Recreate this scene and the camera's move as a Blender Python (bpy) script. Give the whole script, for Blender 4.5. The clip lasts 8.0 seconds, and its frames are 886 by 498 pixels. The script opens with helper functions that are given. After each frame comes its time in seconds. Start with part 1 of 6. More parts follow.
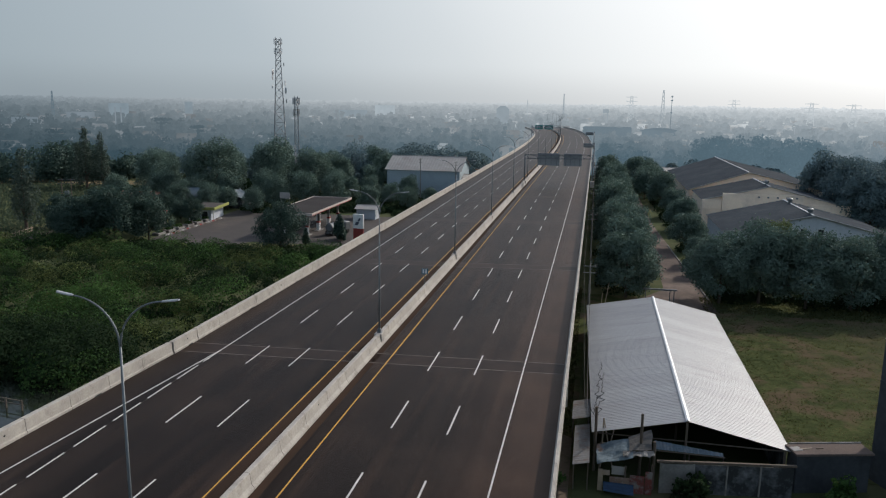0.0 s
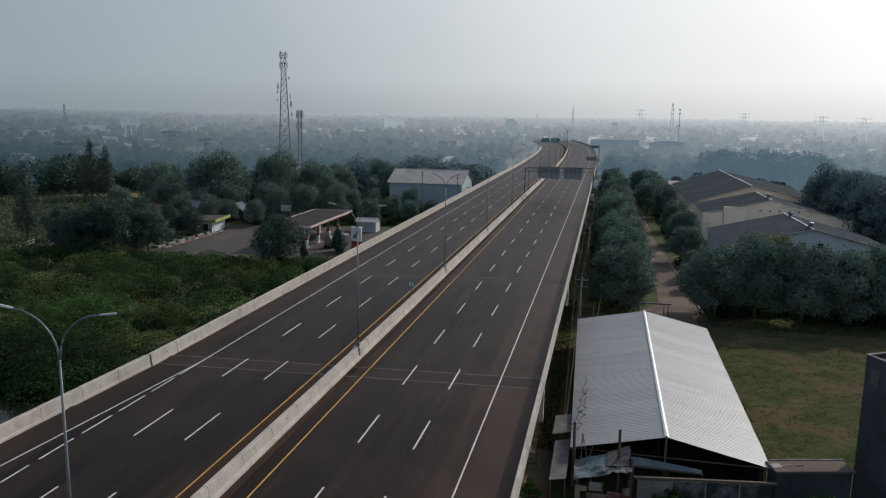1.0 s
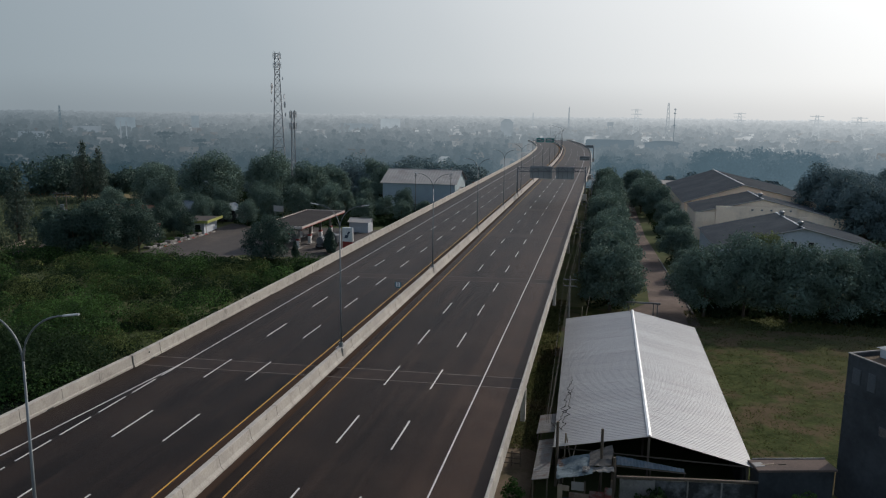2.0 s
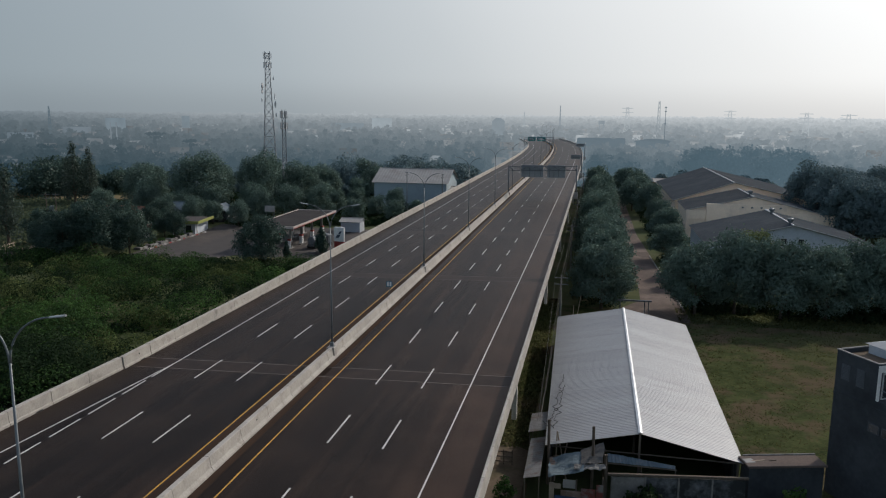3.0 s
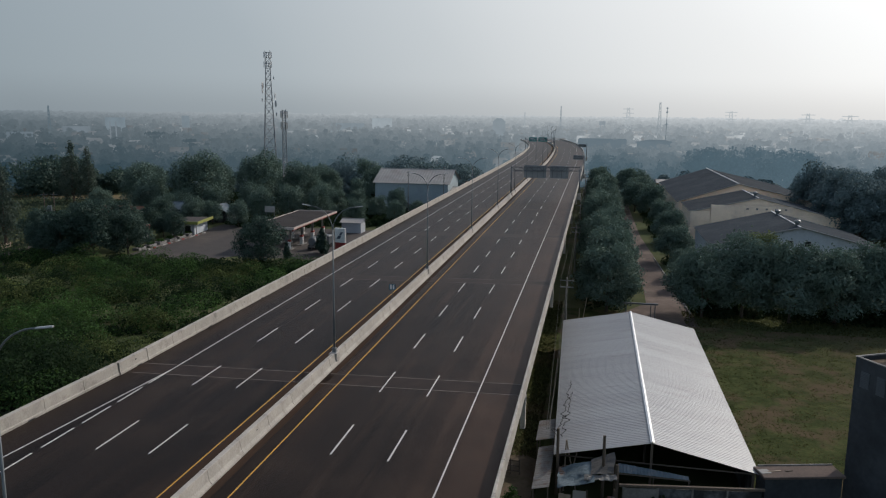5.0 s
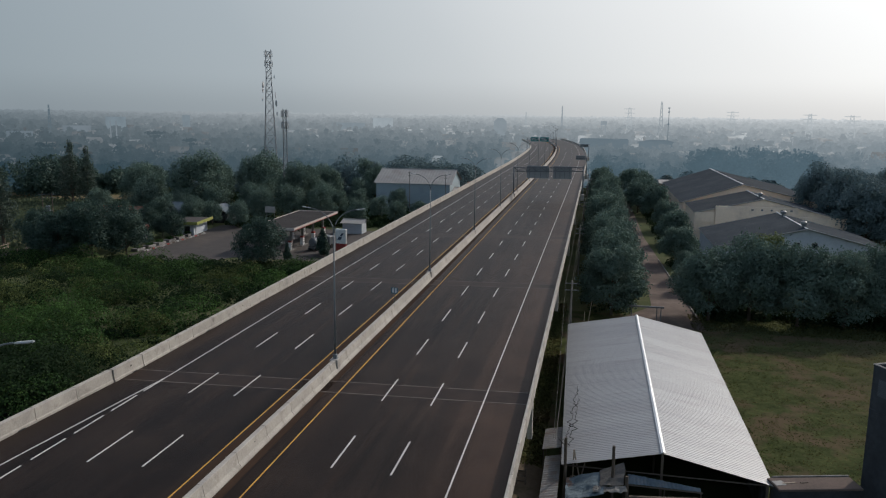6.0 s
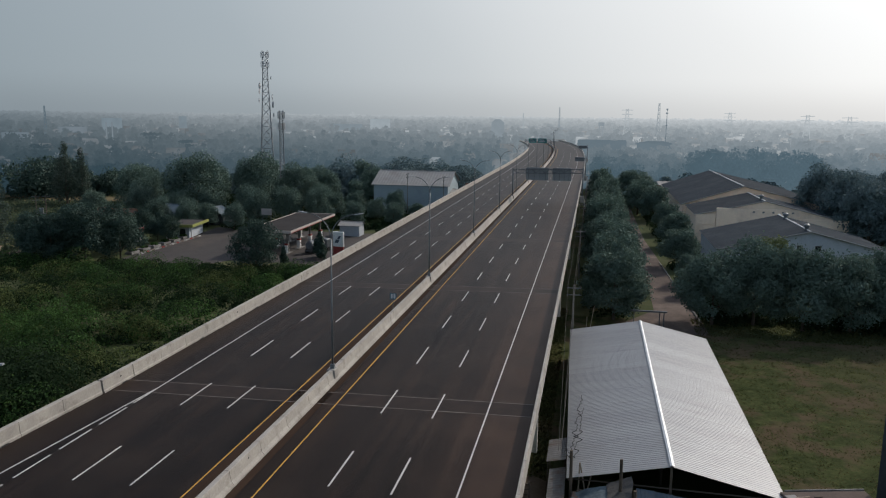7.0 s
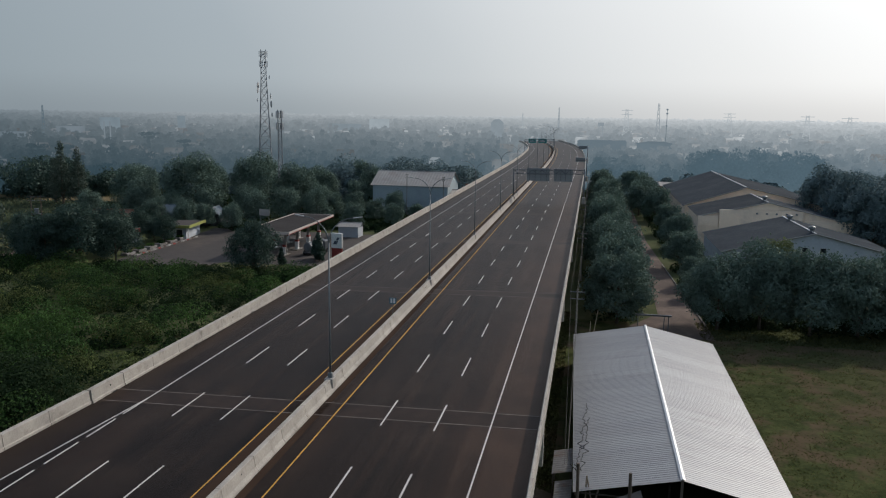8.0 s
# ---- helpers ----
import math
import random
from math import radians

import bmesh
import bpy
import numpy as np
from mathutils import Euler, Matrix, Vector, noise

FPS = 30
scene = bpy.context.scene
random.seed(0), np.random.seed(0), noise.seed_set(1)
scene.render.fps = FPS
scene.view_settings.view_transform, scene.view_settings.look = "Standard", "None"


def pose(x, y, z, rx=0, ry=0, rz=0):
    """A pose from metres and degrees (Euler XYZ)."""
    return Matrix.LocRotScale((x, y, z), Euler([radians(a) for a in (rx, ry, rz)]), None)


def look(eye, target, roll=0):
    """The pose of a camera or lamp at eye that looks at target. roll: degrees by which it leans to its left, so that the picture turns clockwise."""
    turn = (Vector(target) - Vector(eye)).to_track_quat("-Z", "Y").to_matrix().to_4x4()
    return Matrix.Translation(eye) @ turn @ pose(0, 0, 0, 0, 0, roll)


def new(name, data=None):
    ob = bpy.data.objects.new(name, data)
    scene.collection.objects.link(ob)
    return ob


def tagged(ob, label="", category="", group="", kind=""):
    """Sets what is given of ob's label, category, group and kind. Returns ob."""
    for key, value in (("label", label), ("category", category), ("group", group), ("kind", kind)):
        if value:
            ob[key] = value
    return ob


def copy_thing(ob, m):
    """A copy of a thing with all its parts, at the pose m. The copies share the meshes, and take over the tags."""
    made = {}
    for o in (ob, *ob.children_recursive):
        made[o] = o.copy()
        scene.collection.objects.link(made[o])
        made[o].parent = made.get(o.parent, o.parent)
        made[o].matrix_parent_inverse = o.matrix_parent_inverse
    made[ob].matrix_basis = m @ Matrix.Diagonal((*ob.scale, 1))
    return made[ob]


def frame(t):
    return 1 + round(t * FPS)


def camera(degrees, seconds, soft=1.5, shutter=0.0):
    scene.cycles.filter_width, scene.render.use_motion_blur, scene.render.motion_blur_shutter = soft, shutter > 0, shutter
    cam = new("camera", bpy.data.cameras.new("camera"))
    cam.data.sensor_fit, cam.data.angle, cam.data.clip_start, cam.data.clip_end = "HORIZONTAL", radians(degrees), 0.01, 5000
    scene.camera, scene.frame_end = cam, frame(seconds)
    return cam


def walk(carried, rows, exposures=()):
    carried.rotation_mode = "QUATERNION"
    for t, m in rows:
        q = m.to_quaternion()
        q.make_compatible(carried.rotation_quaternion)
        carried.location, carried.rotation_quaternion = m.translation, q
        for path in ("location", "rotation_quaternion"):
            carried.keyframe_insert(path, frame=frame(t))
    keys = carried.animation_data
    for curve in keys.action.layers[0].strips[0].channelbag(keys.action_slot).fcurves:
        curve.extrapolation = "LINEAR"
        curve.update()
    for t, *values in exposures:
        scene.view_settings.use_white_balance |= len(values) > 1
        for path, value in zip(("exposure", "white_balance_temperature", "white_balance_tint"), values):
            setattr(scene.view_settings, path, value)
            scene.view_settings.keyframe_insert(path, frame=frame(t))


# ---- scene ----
cam = camera(59.9, 8.0, soft=1.15)
PATH = [
    (0, (0.328, -0.086, 29.961), (-0.047, 1.842, 29.583), 0.9),
    (0.5, (1.635, 0.235, 30.005), (1.23, 2.162, 29.656), 0.8),
    (1, (2.958, 0.558, 30.048), (2.554, 2.486, 29.702), 0.9),
    (1.5, (3.815, 0.843, 30.035), (3.42, 2.773, 29.69), 0.8),
    (1.7, (3.984, 0.861, 30.031), (3.585, 2.790, 29.686), 0.8),
    (3, (4.299, 0.895, 30.012), (3.921, 2.828, 29.665), 0.5),
    (3.5, (4.259, 0.891, 29.975), (3.89, 2.826, 29.625), 0.6),
    (4, (4.11, 1.151, 29.973), (3.732, 3.083, 29.624), 0.7),
    (4.5, (3.789, 1.822, 29.906), (3.412, 3.756, 29.56), 0.6),
    (6, (2.809, 4.398, 29.897), (2.43, 6.331, 29.55), 0.7),
    (6.5, (2.492, 5.28, 29.917), (2.114, 7.213, 29.571), 0.7),
    (7, (2.127, 6.345, 29.914), (1.755, 8.28, 29.57), 0.7),
    (7.5, (1.835, 7.351, 29.925), (1.467, 9.286, 29.58), 0.7),
    (8, (1.492, 8.397, 29.903), (1.123, 10.332, 29.559), 0.8),
]
walk(cam, [(t, look(eye, target, roll)) for t, eye, target, roll in PATH], exposures=[(0.0, 0.25, 6250, 10), (0.5, 0.10, 6250, 10), (1.0, 0.06, 6250, 10), (1.5, 0.04, 6250, 10), (3.0, 0.0, 6250, 10), (8.0, 0.0, 6250, 10)])

# ---- world, sun ----
SKY, HAZE = 1.1, 22.0  # clear sky and haze, for a background of strength 0.1
SUN_EL, SUN_AZ = 32.0, 36.0  # degrees above the horizon; degrees from +y towards +x
to_sun = Vector((math.sin(radians(SUN_AZ)) * math.cos(radians(SUN_EL)), math.cos(radians(SUN_AZ)) * math.cos(radians(SUN_EL)), math.sin(radians(SUN_EL))))

world = bpy.data.worlds.new("hazy_morning")
scene.world = world
world.use_nodes = True
wn, wl = world.node_tree.nodes, world.node_tree.links
wn.clear()
sky = wn.new("ShaderNodeTexSky")
sky.sky_type = "NISHITA"
sky.sun_disc = False
sky.sun_elevation, sky.sun_rotation = radians(SUN_EL), radians(SUN_AZ)
sky.air_density, sky.dust_density, sky.ozone_density, sky.altitude = 1.0, 1.5, 1.0, 20


def node(tree, kind, **inputs):
    n = tree.nodes.new(kind)
    for k, v in inputs.items():
        n.inputs[k].default_value = v
    return n


hsv = node(world.node_tree, "ShaderNodeHueSaturation", Saturation=0.85, Value=SKY)
# morning haze: pale towards the sun, thick near the horizon
way = wn.new("ShaderNodeTexCoord")
towards = wn.new("ShaderNodeVectorMath")
towards.operation = "DOT_PRODUCT"
towards.inputs[1].default_value = to_sun
wl.new(way.outputs["Generated"], towards.inputs[0])
glow_ramp = wn.new("ShaderNodeValToRGB")
for at, c in ((-0.6, (0.205, 0.246, 0.276)), (-0.2, (0.160, 0.188, 0.205)), (0.05, (0.134, 0.157, 0.170)), (0.22, (0.136, 0.158, 0.170)), (0.45, (0.178, 0.198, 0.208)), (0.62, (0.259, 0.270, 0.272)), (0.80, (0.392, 0.388, 0.376)), (0.92, (0.53, 0.520, 0.500)), (1.0, (0.78, 0.76, 0.71))):
    e = glow_ramp.color_ramp.elements.new(0.5 + 0.5 * at)
    e.color = (*c, 1)
glow_ramp.color_ramp.elements[0].color = (0.240, 0.285, 0.320, 1)
glow_ramp.color_ramp.elements.remove(glow_ramp.color_ramp.elements[-1])
halved = wn.new("ShaderNodeMath")
halved.operation = "MULTIPLY_ADD"
halved.inputs[1].default_value, halved.inputs[2].default_value = 0.5, 0.5
wl.new(towards.outputs["Value"], halved.inputs[0])
wl.new(halved.outputs[0], glow_ramp.inputs[0])
twice = wn.new("ShaderNodeVectorMath")
twice.operation = "SCALE"
wl.new(glow_ramp.outputs[0], twice.inputs[0])
height = wn.new("ShaderNodeSeparateXYZ")
wl.new(way.outputs["Generated"], height.inputs[0])
dimmed = wn.new("ShaderNodeMapRange")  # the thickest haze along the horizon is a little dimmer
dimmed.interpolation_type = "SMOOTHSTEP"
for k, v in (("From Min", -0.005), ("From Max", 0.05), ("To Min", 0.84 * HAZE), ("To Max", HAZE)):
    dimmed.inputs[k].default_value = v
wl.new(height.outputs[2], dimmed.inputs["Value"])
wl.new(dimmed.outputs[0], twice.inputs["Scale"])
thick = wn.new("ShaderNodeMapRange")
thick.interpolation_type = "SMOOTHSTEP"
for k, v in (("From Min", 0.10), ("From Max", 0.42), ("To Min", 0.96), ("To Max", 0.22)):
    thick.inputs[k].default_value = v
wl.new(height.outputs[2], thick.inputs["Value"])
hazy = wn.new("ShaderNodeMix")
hazy.data_type = "RGBA"
back = wn.new("ShaderNodeBackground")
back.inputs["Strength"].default_value = 0.1
out = wn.new("ShaderNodeOutputWorld")
wl.new(sky.outputs[0], hsv.inputs["Color"])
wl.new(thick.outputs[0], hazy.inputs[0])
wl.new(hsv.outputs[0], hazy.inputs[6])
wl.new(twice.outputs[0], hazy.inputs[7])
wl.new(hazy.outputs[2], back.inputs["Color"])
wl.new(back.outputs[0], out.inputs["Surface"])

sun = new("sun", bpy.data.lights.new("sun", "SUN"))
sun.data.energy, sun.data.angle, sun.data.color = 2.3, radians(0.9), (1.0, 0.88, 0.75)
sun.matrix_world = look(to_sun * 100, (0, 0, 0))


# ---- materials ----
def mat(name, colour, other=None, rough=0.8, scale=1.0, fine=12.0, bump=0.0, metal=0.0, stretch=(1, 1, 1), sheen=0.0, islands=0.0, pieces=0.0, spec=0.5, glow=None, through_light=0.0, space="world", stain=None, stain_scale=0.15, stain_range=(0.5, 0.72)):
    """A node material: two colours mixed by broad and fine noise, with relief, stains and a change from piece to piece."""
    m = bpy.data.materials.new(name)
    m.use_nodes = True
    n, l = m.node_tree.nodes, m.node_tree.links
    bsdf = n["Principled BSDF"]
    bsdf.inputs["Roughness"].default_value = rough
    bsdf.inputs["Metallic"].default_value = metal
    bsdf.inputs["Specular IOR Level"].default_value = spec
    if sheen:
        bsdf.inputs["Sheen Weight"].default_value = sheen
        bsdf.inputs["Sheen Roughness"].default_value = 0.6
        bsdf.inputs["Sheen Tint"].default_value = (0.78, 0.90, 1.0, 1)
    other = other or tuple(c * 0.72 for c in colour)
    if space == "world":
        where = n.new("ShaderNodeNewGeometry").outputs["Position"]
    else:
        where = n.new("ShaderNodeTexCoord").outputs["Object"]
    mapping = n.new("ShaderNodeMapping")
    mapping.inputs["Scale"].default_value = stretch
    l.new(where, mapping.inputs["Vector"])
    broad = n.new("ShaderNodeTexNoise")
    broad.inputs["Scale"].default_value, broad.inputs["Detail"].default_value, broad.inputs["Roughness"].default_value = scale, 4, 0.6
    small = n.new("ShaderNodeTexNoise")
    small.inputs["Scale"].default_value, small.inputs["Detail"].default_value = fine, 3
    l.new(mapping.outputs[0], broad.inputs["Vector"])
    l.new(where, small.inputs["Vector"])
    add = n.new("ShaderNodeMath")
    add.operation = "MULTIPLY_ADD"
    add.inputs[1].default_value, add.inputs[2].default_value = 0.45, 0.0
    l.new(small.outputs[0], add.inputs[0])
    total = n.new("ShaderNodeMath")
    total.operation = "MULTIPLY_ADD"
    total.inputs[1].default_value = 0.75
    l.new(broad.outputs[0], total.inputs[0])
    l.new(add.outputs[0], total.inputs[2])
    ramp = n.new("ShaderNodeMapRange")
    ramp.inputs["From Min"].default_value, ramp.inputs["From Max"].default_value = 0.42, 0.78
    l.new(total.outputs[0], ramp.inputs["Value"])
    mix = n.new("ShaderNodeMix")
    mix.data_type = "RGBA"
    mix.inputs[6].default_value, mix.inputs[7].default_value = (*other, 1), (*colour, 1)
    l.new(ramp.outputs[0], mix.inputs[0])
    colour_out = mix.outputs[2]
    if stain:
        patch = n.new("ShaderNodeTexNoise")
        patch.inputs["Scale"].default_value, patch.inputs["Detail"].default_value, patch.inputs["Roughness"].default_value = stain_scale, 5, 0.65
        l.new(mapping.outputs[0], patch.inputs["Vector"])
        cut = n.new("ShaderNodeMapRange")
        cut.inputs["From Min"].default_value, cut.inputs["From Max"].default_value = stain_range
        l.new(patch.outputs[0], cut.inputs["Value"])
        over = n.new("ShaderNodeMix")
        over.data_type = "RGBA"
        over.inputs[7].default_value = (*stain, 1)
        l.new(cut.outputs[0], over.inputs[0])
        l.new(colour_out, over.inputs[6])
        colour_out = over.outputs[2]
    if islands or pieces:
        vary = n.new("ShaderNodeMapRange")
        amount = islands or pieces
        vary.inputs["To Min"].default_value, vary.inputs["To Max"].default_value = 1 - amount, 1 + amount
        if islands:
            l.new(n.new("ShaderNodeNewGeometry").outputs["Random Per Island"], vary.inputs["Value"])
        else:
            l.new(n.new("ShaderNodeObjectInfo").outputs["Random"], vary.inputs["Value"])
        scaled = n.new("ShaderNodeHueSaturation")
        l.new(vary.outputs[0], scaled.inputs["Value"])
        l.new(colour_out, scaled.inputs["Color"])
        colour_out = scaled.outputs[0]
    l.new(colour_out, bsdf.inputs["Base Color"])
    if bump:
        relief = n.new("ShaderNodeBump")
        relief.inputs["Strength"].default_value, relief.inputs["Distance"].default_value = min(bump, 1.0), 0.05
        l.new(small.outputs[0], relief.inputs["Height"])
        l.new(relief.outputs[0], bsdf.inputs["Normal"])
    if through_light:
        leafy = n.new("ShaderNodeBsdfTranslucent")
        l.new(colour_out, leafy.inputs["Color"])
        both = n.new("ShaderNodeMixShader")
        both.inputs[0].default_value = through_light
        l.new(bsdf.outputs[0], both.inputs[1])
        l.new(leafy.outputs[0], both.inputs[2])
        l.new(both.outputs[0], n["Material Output"].inputs["Surface"])
    return m


ASPHALT = mat("asphalt", (0.0225, 0.0160, 0.0132), (0.0088, 0.0068, 0.0062), rough=0.46, scale=0.9, fine=30, bump=0.4, stretch=(1, 0.04, 1), stain=(0.043, 0.030, 0.023), stain_scale=0.35, stain_range=(0.46, 0.85), spec=0.05)
OLD_ASPHALT = mat("old_asphalt", (0.056, 0.048, 0.044), (0.036, 0.031, 0.029), rough=0.9, scale=0.3, fine=10, bump=0.3, stain=(0.080, 0.064, 0.052), stain_scale=0.12)
STREET = mat("dusty_street", (0.155, 0.122, 0.106), (0.10, 0.082, 0.074), rough=0.95, scale=0.25, fine=6, bump=0.3, stain=(0.24, 0.19, 0.16), stain_scale=0.15, spec=0.1)
CONCRETE = mat("concrete", (0.44, 0.41, 0.36), (0.30, 0.28, 0.25), rough=0.9, scale=0.7, fine=9, bump=0.25, pieces=0.07, stain=(0.19, 0.17, 0.145), stain_scale=0.9, stain_range=(0.54, 0.8))
OLD_CONCRETE = mat("weathered_concrete", (0.27, 0.26, 0.245), (0.16, 0.157, 0.147), rough=0.95, scale=0.4, fine=6, bump=0.4, stain=(0.085, 0.08, 0.07), stain_scale=0.5)
WHITE_PAINT = mat("white_road_paint", (0.66, 0.65, 0.62), (0.48, 0.47, 0.45), rough=0.8, scale=1.5, fine=20, spec=0.2)
YELLOW_PAINT = mat("yellow_road_paint", (0.62, 0.34, 0.055), (0.46, 0.25, 0.04), rough=0.7, scale=1.5, fine=20)
JOINT = mat("joint_mortar", (0.175, 0.150, 0.135), (0.070, 0.058, 0.052), rough=0.9, scale=0.8, fine=10)
GALVANISED = mat("galvanised_steel", (0.17, 0.19, 0.20), (0.125, 0.142, 0.15), rough=0.5, metal=0.4, scale=2, fine=15)
LAMP_WHITE = mat("lamp_head_grey", (0.42, 0.44, 0.45), rough=0.5, scale=4)
DARK_STEEL = mat("dark_grey_steel", (0.17, 0.185, 0.195), (0.12, 0.13, 0.138), rough=0.6, metal=0.3, scale=2)
SIGN_BACK = mat("sign_back_aluminium", (0.30, 0.31, 0.31), (0.24, 0.25, 0.25), rough=0.6, metal=0.2, scale=0.5)
SIGN_GREEN = mat("sign_green", (0.06, 0.30, 0.28), (0.05, 0.24, 0.23), rough=0.5, scale=0.5)
SIGN_BLUE = mat("sign_blue", (0.03, 0.14, 0.19), rough=0.5, scale=2)
TOWER_GREY = mat("tower_steel", (0.30, 0.31, 0.32), (0.2, 0.21, 0.22), rough=0.6, metal=0.3, scale=0.3)
DISH_WHITE = mat("antenna_white", (0.6, 0.6, 0.6), rough=0.6, scale=2)
ZINC = mat("corrugated_zinc", (0.350, 0.362, 0.372), (0.290, 0.302, 0.312), rough=0.5, metal=0.25, scale=0.25, fine=4, pieces=0.06, stretch=(0.4, 2.5, 1), stain=(0.22, 0.213, 0.21), stain_scale=0.5, stain_range=(0.52, 0.85))
ZINC_CAP = mat("bright_ridge_metal", (0.78, 0.79, 0.80), rough=0.35, metal=0.5, scale=1)
RUSTY = mat("rusty_sheet", (0.26, 0.19, 0.15), (0.15, 0.09, 0.06), rough=0.85, scale=0.9, fine=6, stain=(0.36, 0.34, 0.33), stain_scale=0.8, pieces=0.12)
BLUE_SHEET = mat("faded_blue_sheet", (0.13, 0.18, 0.215), (0.075, 0.11, 0.135), rough=0.65, scale=0.8, fine=5, pieces=0.12, stain=(0.20, 0.20, 0.20), stain_scale=0.7)
TARP_GREY = mat("grey_tarpaulin", (0.135, 0.132, 0.128), (0.088, 0.087, 0.083), rough=0.85, scale=1.2, fine=7, bump=0.4, spec=0.2)
ZINC_OLD = mat("rusting_zinc", (0.25, 0.25, 0.25), (0.17, 0.165, 0.16), rough=0.7, metal=0.1, scale=0.6, fine=5, pieces=0.1, stain=(0.16, 0.10, 0.07), stain_scale=0.9, stain_range=(0.5, 0.72))
SHOULDER_DIRT = mat("median_dirt", (0.060, 0.038, 0.027), (0.034, 0.024, 0.019), rough=0.95, scale=0.5, fine=14, stretch=(1, 0.2, 1), spec=0.05)
BLUE_TARP_OLD = mat("faded_blue_cloth", (0.20, 0.255, 0.285), (0.11, 0.15, 0.175), rough=0.85, scale=0.9, fine=4, bump=0.3, stain=(0.06, 0.085, 0.11), stain_scale=0.8, stain_range=(0.5, 0.75), spec=0.2)
DARK_WOOD = mat("weathered_timber", (0.14, 0.11, 0.085), (0.08, 0.065, 0.05), rough=0.9, scale=2, fine=20, stretch=(4, 4, 0.5), pieces=0.15)
PALE_WOOD = mat("pale_timber", (0.40, 0.33, 0.25), (0.28, 0.22, 0.17), rough=0.9, scale=2, fine=20)
DARK_WALL = mat("dark_mouldy_plaster", (0.058, 0.066, 0.074), (0.032, 0.038, 0.044), rough=0.95, scale=0.35, fine=3, bump=0.3, stain=(0.022, 0.027, 0.032), stain_scale=0.3)
DIRTY_WALL = mat("dirty_whitewash", (0.19, 0.20, 0.21), (0.085, 0.092, 0.10), rough=0.95, scale=0.5, fine=4, stain=(0.022, 0.026, 0.027), stain_scale=0.6, stain_range=(0.36, 0.56))
BLUE_WALL = mat("pale_blue_plaster", (0.36, 0.43, 0.46), (0.29, 0.36, 0.39), rough=0.9, scale=0.15, fine=3, stain=(0.27, 0.32, 0.36), stain_scale=0.15)
CREAM_WALL = mat("cream_plaster", (0.86, 0.72, 0.57), (0.76, 0.63, 0.50), rough=0.9, scale=0.2, fine=3, stain=(0.60, 0.50, 0.41), stain_scale=0.2)
GREY_WALL = mat("grey_plaster", (0.52, 0.56, 0.60), (0.42, 0.46, 0.50), rough=0.9, scale=0.2, fine=3, stain=(0.33, 0.36, 0.39), stain_scale=0.2)
WHITE_WALL = mat("white_plaster", (0.66, 0.66, 0.64), (0.52, 0.52, 0.5), rough=0.9, scale=0.3, fine=4, pieces=0.15)
ASBESTOS = mat("fibre_cement_roof", (0.37, 0.36, 0.34), (0.28, 0.275, 0.265), rough=0.95, scale=0.25, fine=2.5, pieces=0.10, stain=(0.26, 0.235, 0.22), stain_scale=0.2)
DARK_ROOF = mat("dark_fibre_cement_roof", (0.050, 0.062, 0.074), (0.034, 0.044, 0.054), rough=0.95, scale=0.2, fine=2.5, pieces=0.12, stain=(0.066, 0.077, 0.086), stain_scale=0.15, spec=0.05)
TERRACOTTA = mat("terracotta_tiles", (0.26, 0.13, 0.085), (0.16, 0.085, 0.06), rough=0.95, scale=0.4, fine=4, pieces=0.25, stain=(0.14, 0.12, 0.11), stain_scale=0.3)
CANOPY_TOP = mat("canopy_roof_sheet", (0.048, 0.044, 0.043), (0.036, 0.033, 0.033), rough=0.95, scale=0.2, fine=3, pieces=0.06, spec=0.1)
CANOPY_EDGE = mat("canopy_fascia", (0.52, 0.46, 0.42), (0.42, 0.36, 0.32), rough=0.6, scale=0.5)
LIME = mat("lime_yellow_fascia", (0.33, 0.35, 0.09), (0.26, 0.28, 0.08), rough=0.6, scale=0.8)
RED = mat("red_paint", (0.26, 0.03, 0.025), (0.19, 0.025, 0.02), rough=0.6, scale=2)
SIGN_WHITE = mat("white_sign_sheet", (0.75, 0.75, 0.74), rough=0.5, scale=2)
SIGN_DARK = mat("dark_sign_print", (0.06, 0.08, 0.12), rough=0.5, scale=2)
GLASS = mat("dark_window_glass", (0.03, 0.035, 0.04), rough=0.08, scale=2, spec=0.8)
OLD_FRAME = mat("faded_grey_frames", (0.095, 0.108, 0.12), (0.07, 0.08, 0.09), rough=0.9, scale=1.0, fine=6)
WATER = mat("pond_water", (0.022, 0.028, 0.020), (0.014, 0.018, 0.013), rough=0.10, scale=0.4, fine=2.5, bump=0.10, spec=0.3, stain=(0.030, 0.045, 0.018), stain_scale=0.35)
RUBBER = mat("black_hose_and_cable", (0.02, 0.02, 0.02), rough=0.7)
GROUND = mat("grassy_ground", (0.085, 0.100, 0.045), (0.062, 0.076, 0.036), rough=1.0, scale=0.10, fine=5.0, bump=0.35, stain=(0.13, 0.11, 0.07), stain_scale=0.05, stain_range=(0.50, 0.75), spec=0.05)
DRY_GRASS = mat("dry_grass", (0.22, 0.17, 0.095), (0.13, 0.115, 0.06), rough=1.0, scale=0.1, fine=1.5, bump=0.5, spec=0.1)
EARTH = mat("bare_earth", (0.19, 0.15, 0.11), (0.12, 0.095, 0.07), rough=1.0, scale=0.2, fine=3, bump=0.5, spec=0.1, stain=(0.06, 0.07, 0.03), stain_scale=0.3)
BARK = mat("bark", (0.10, 0.08, 0.06), (0.06, 0.048, 0.036), rough=1.0, scale=1.5, fine=10, bump=0.5, space="object")
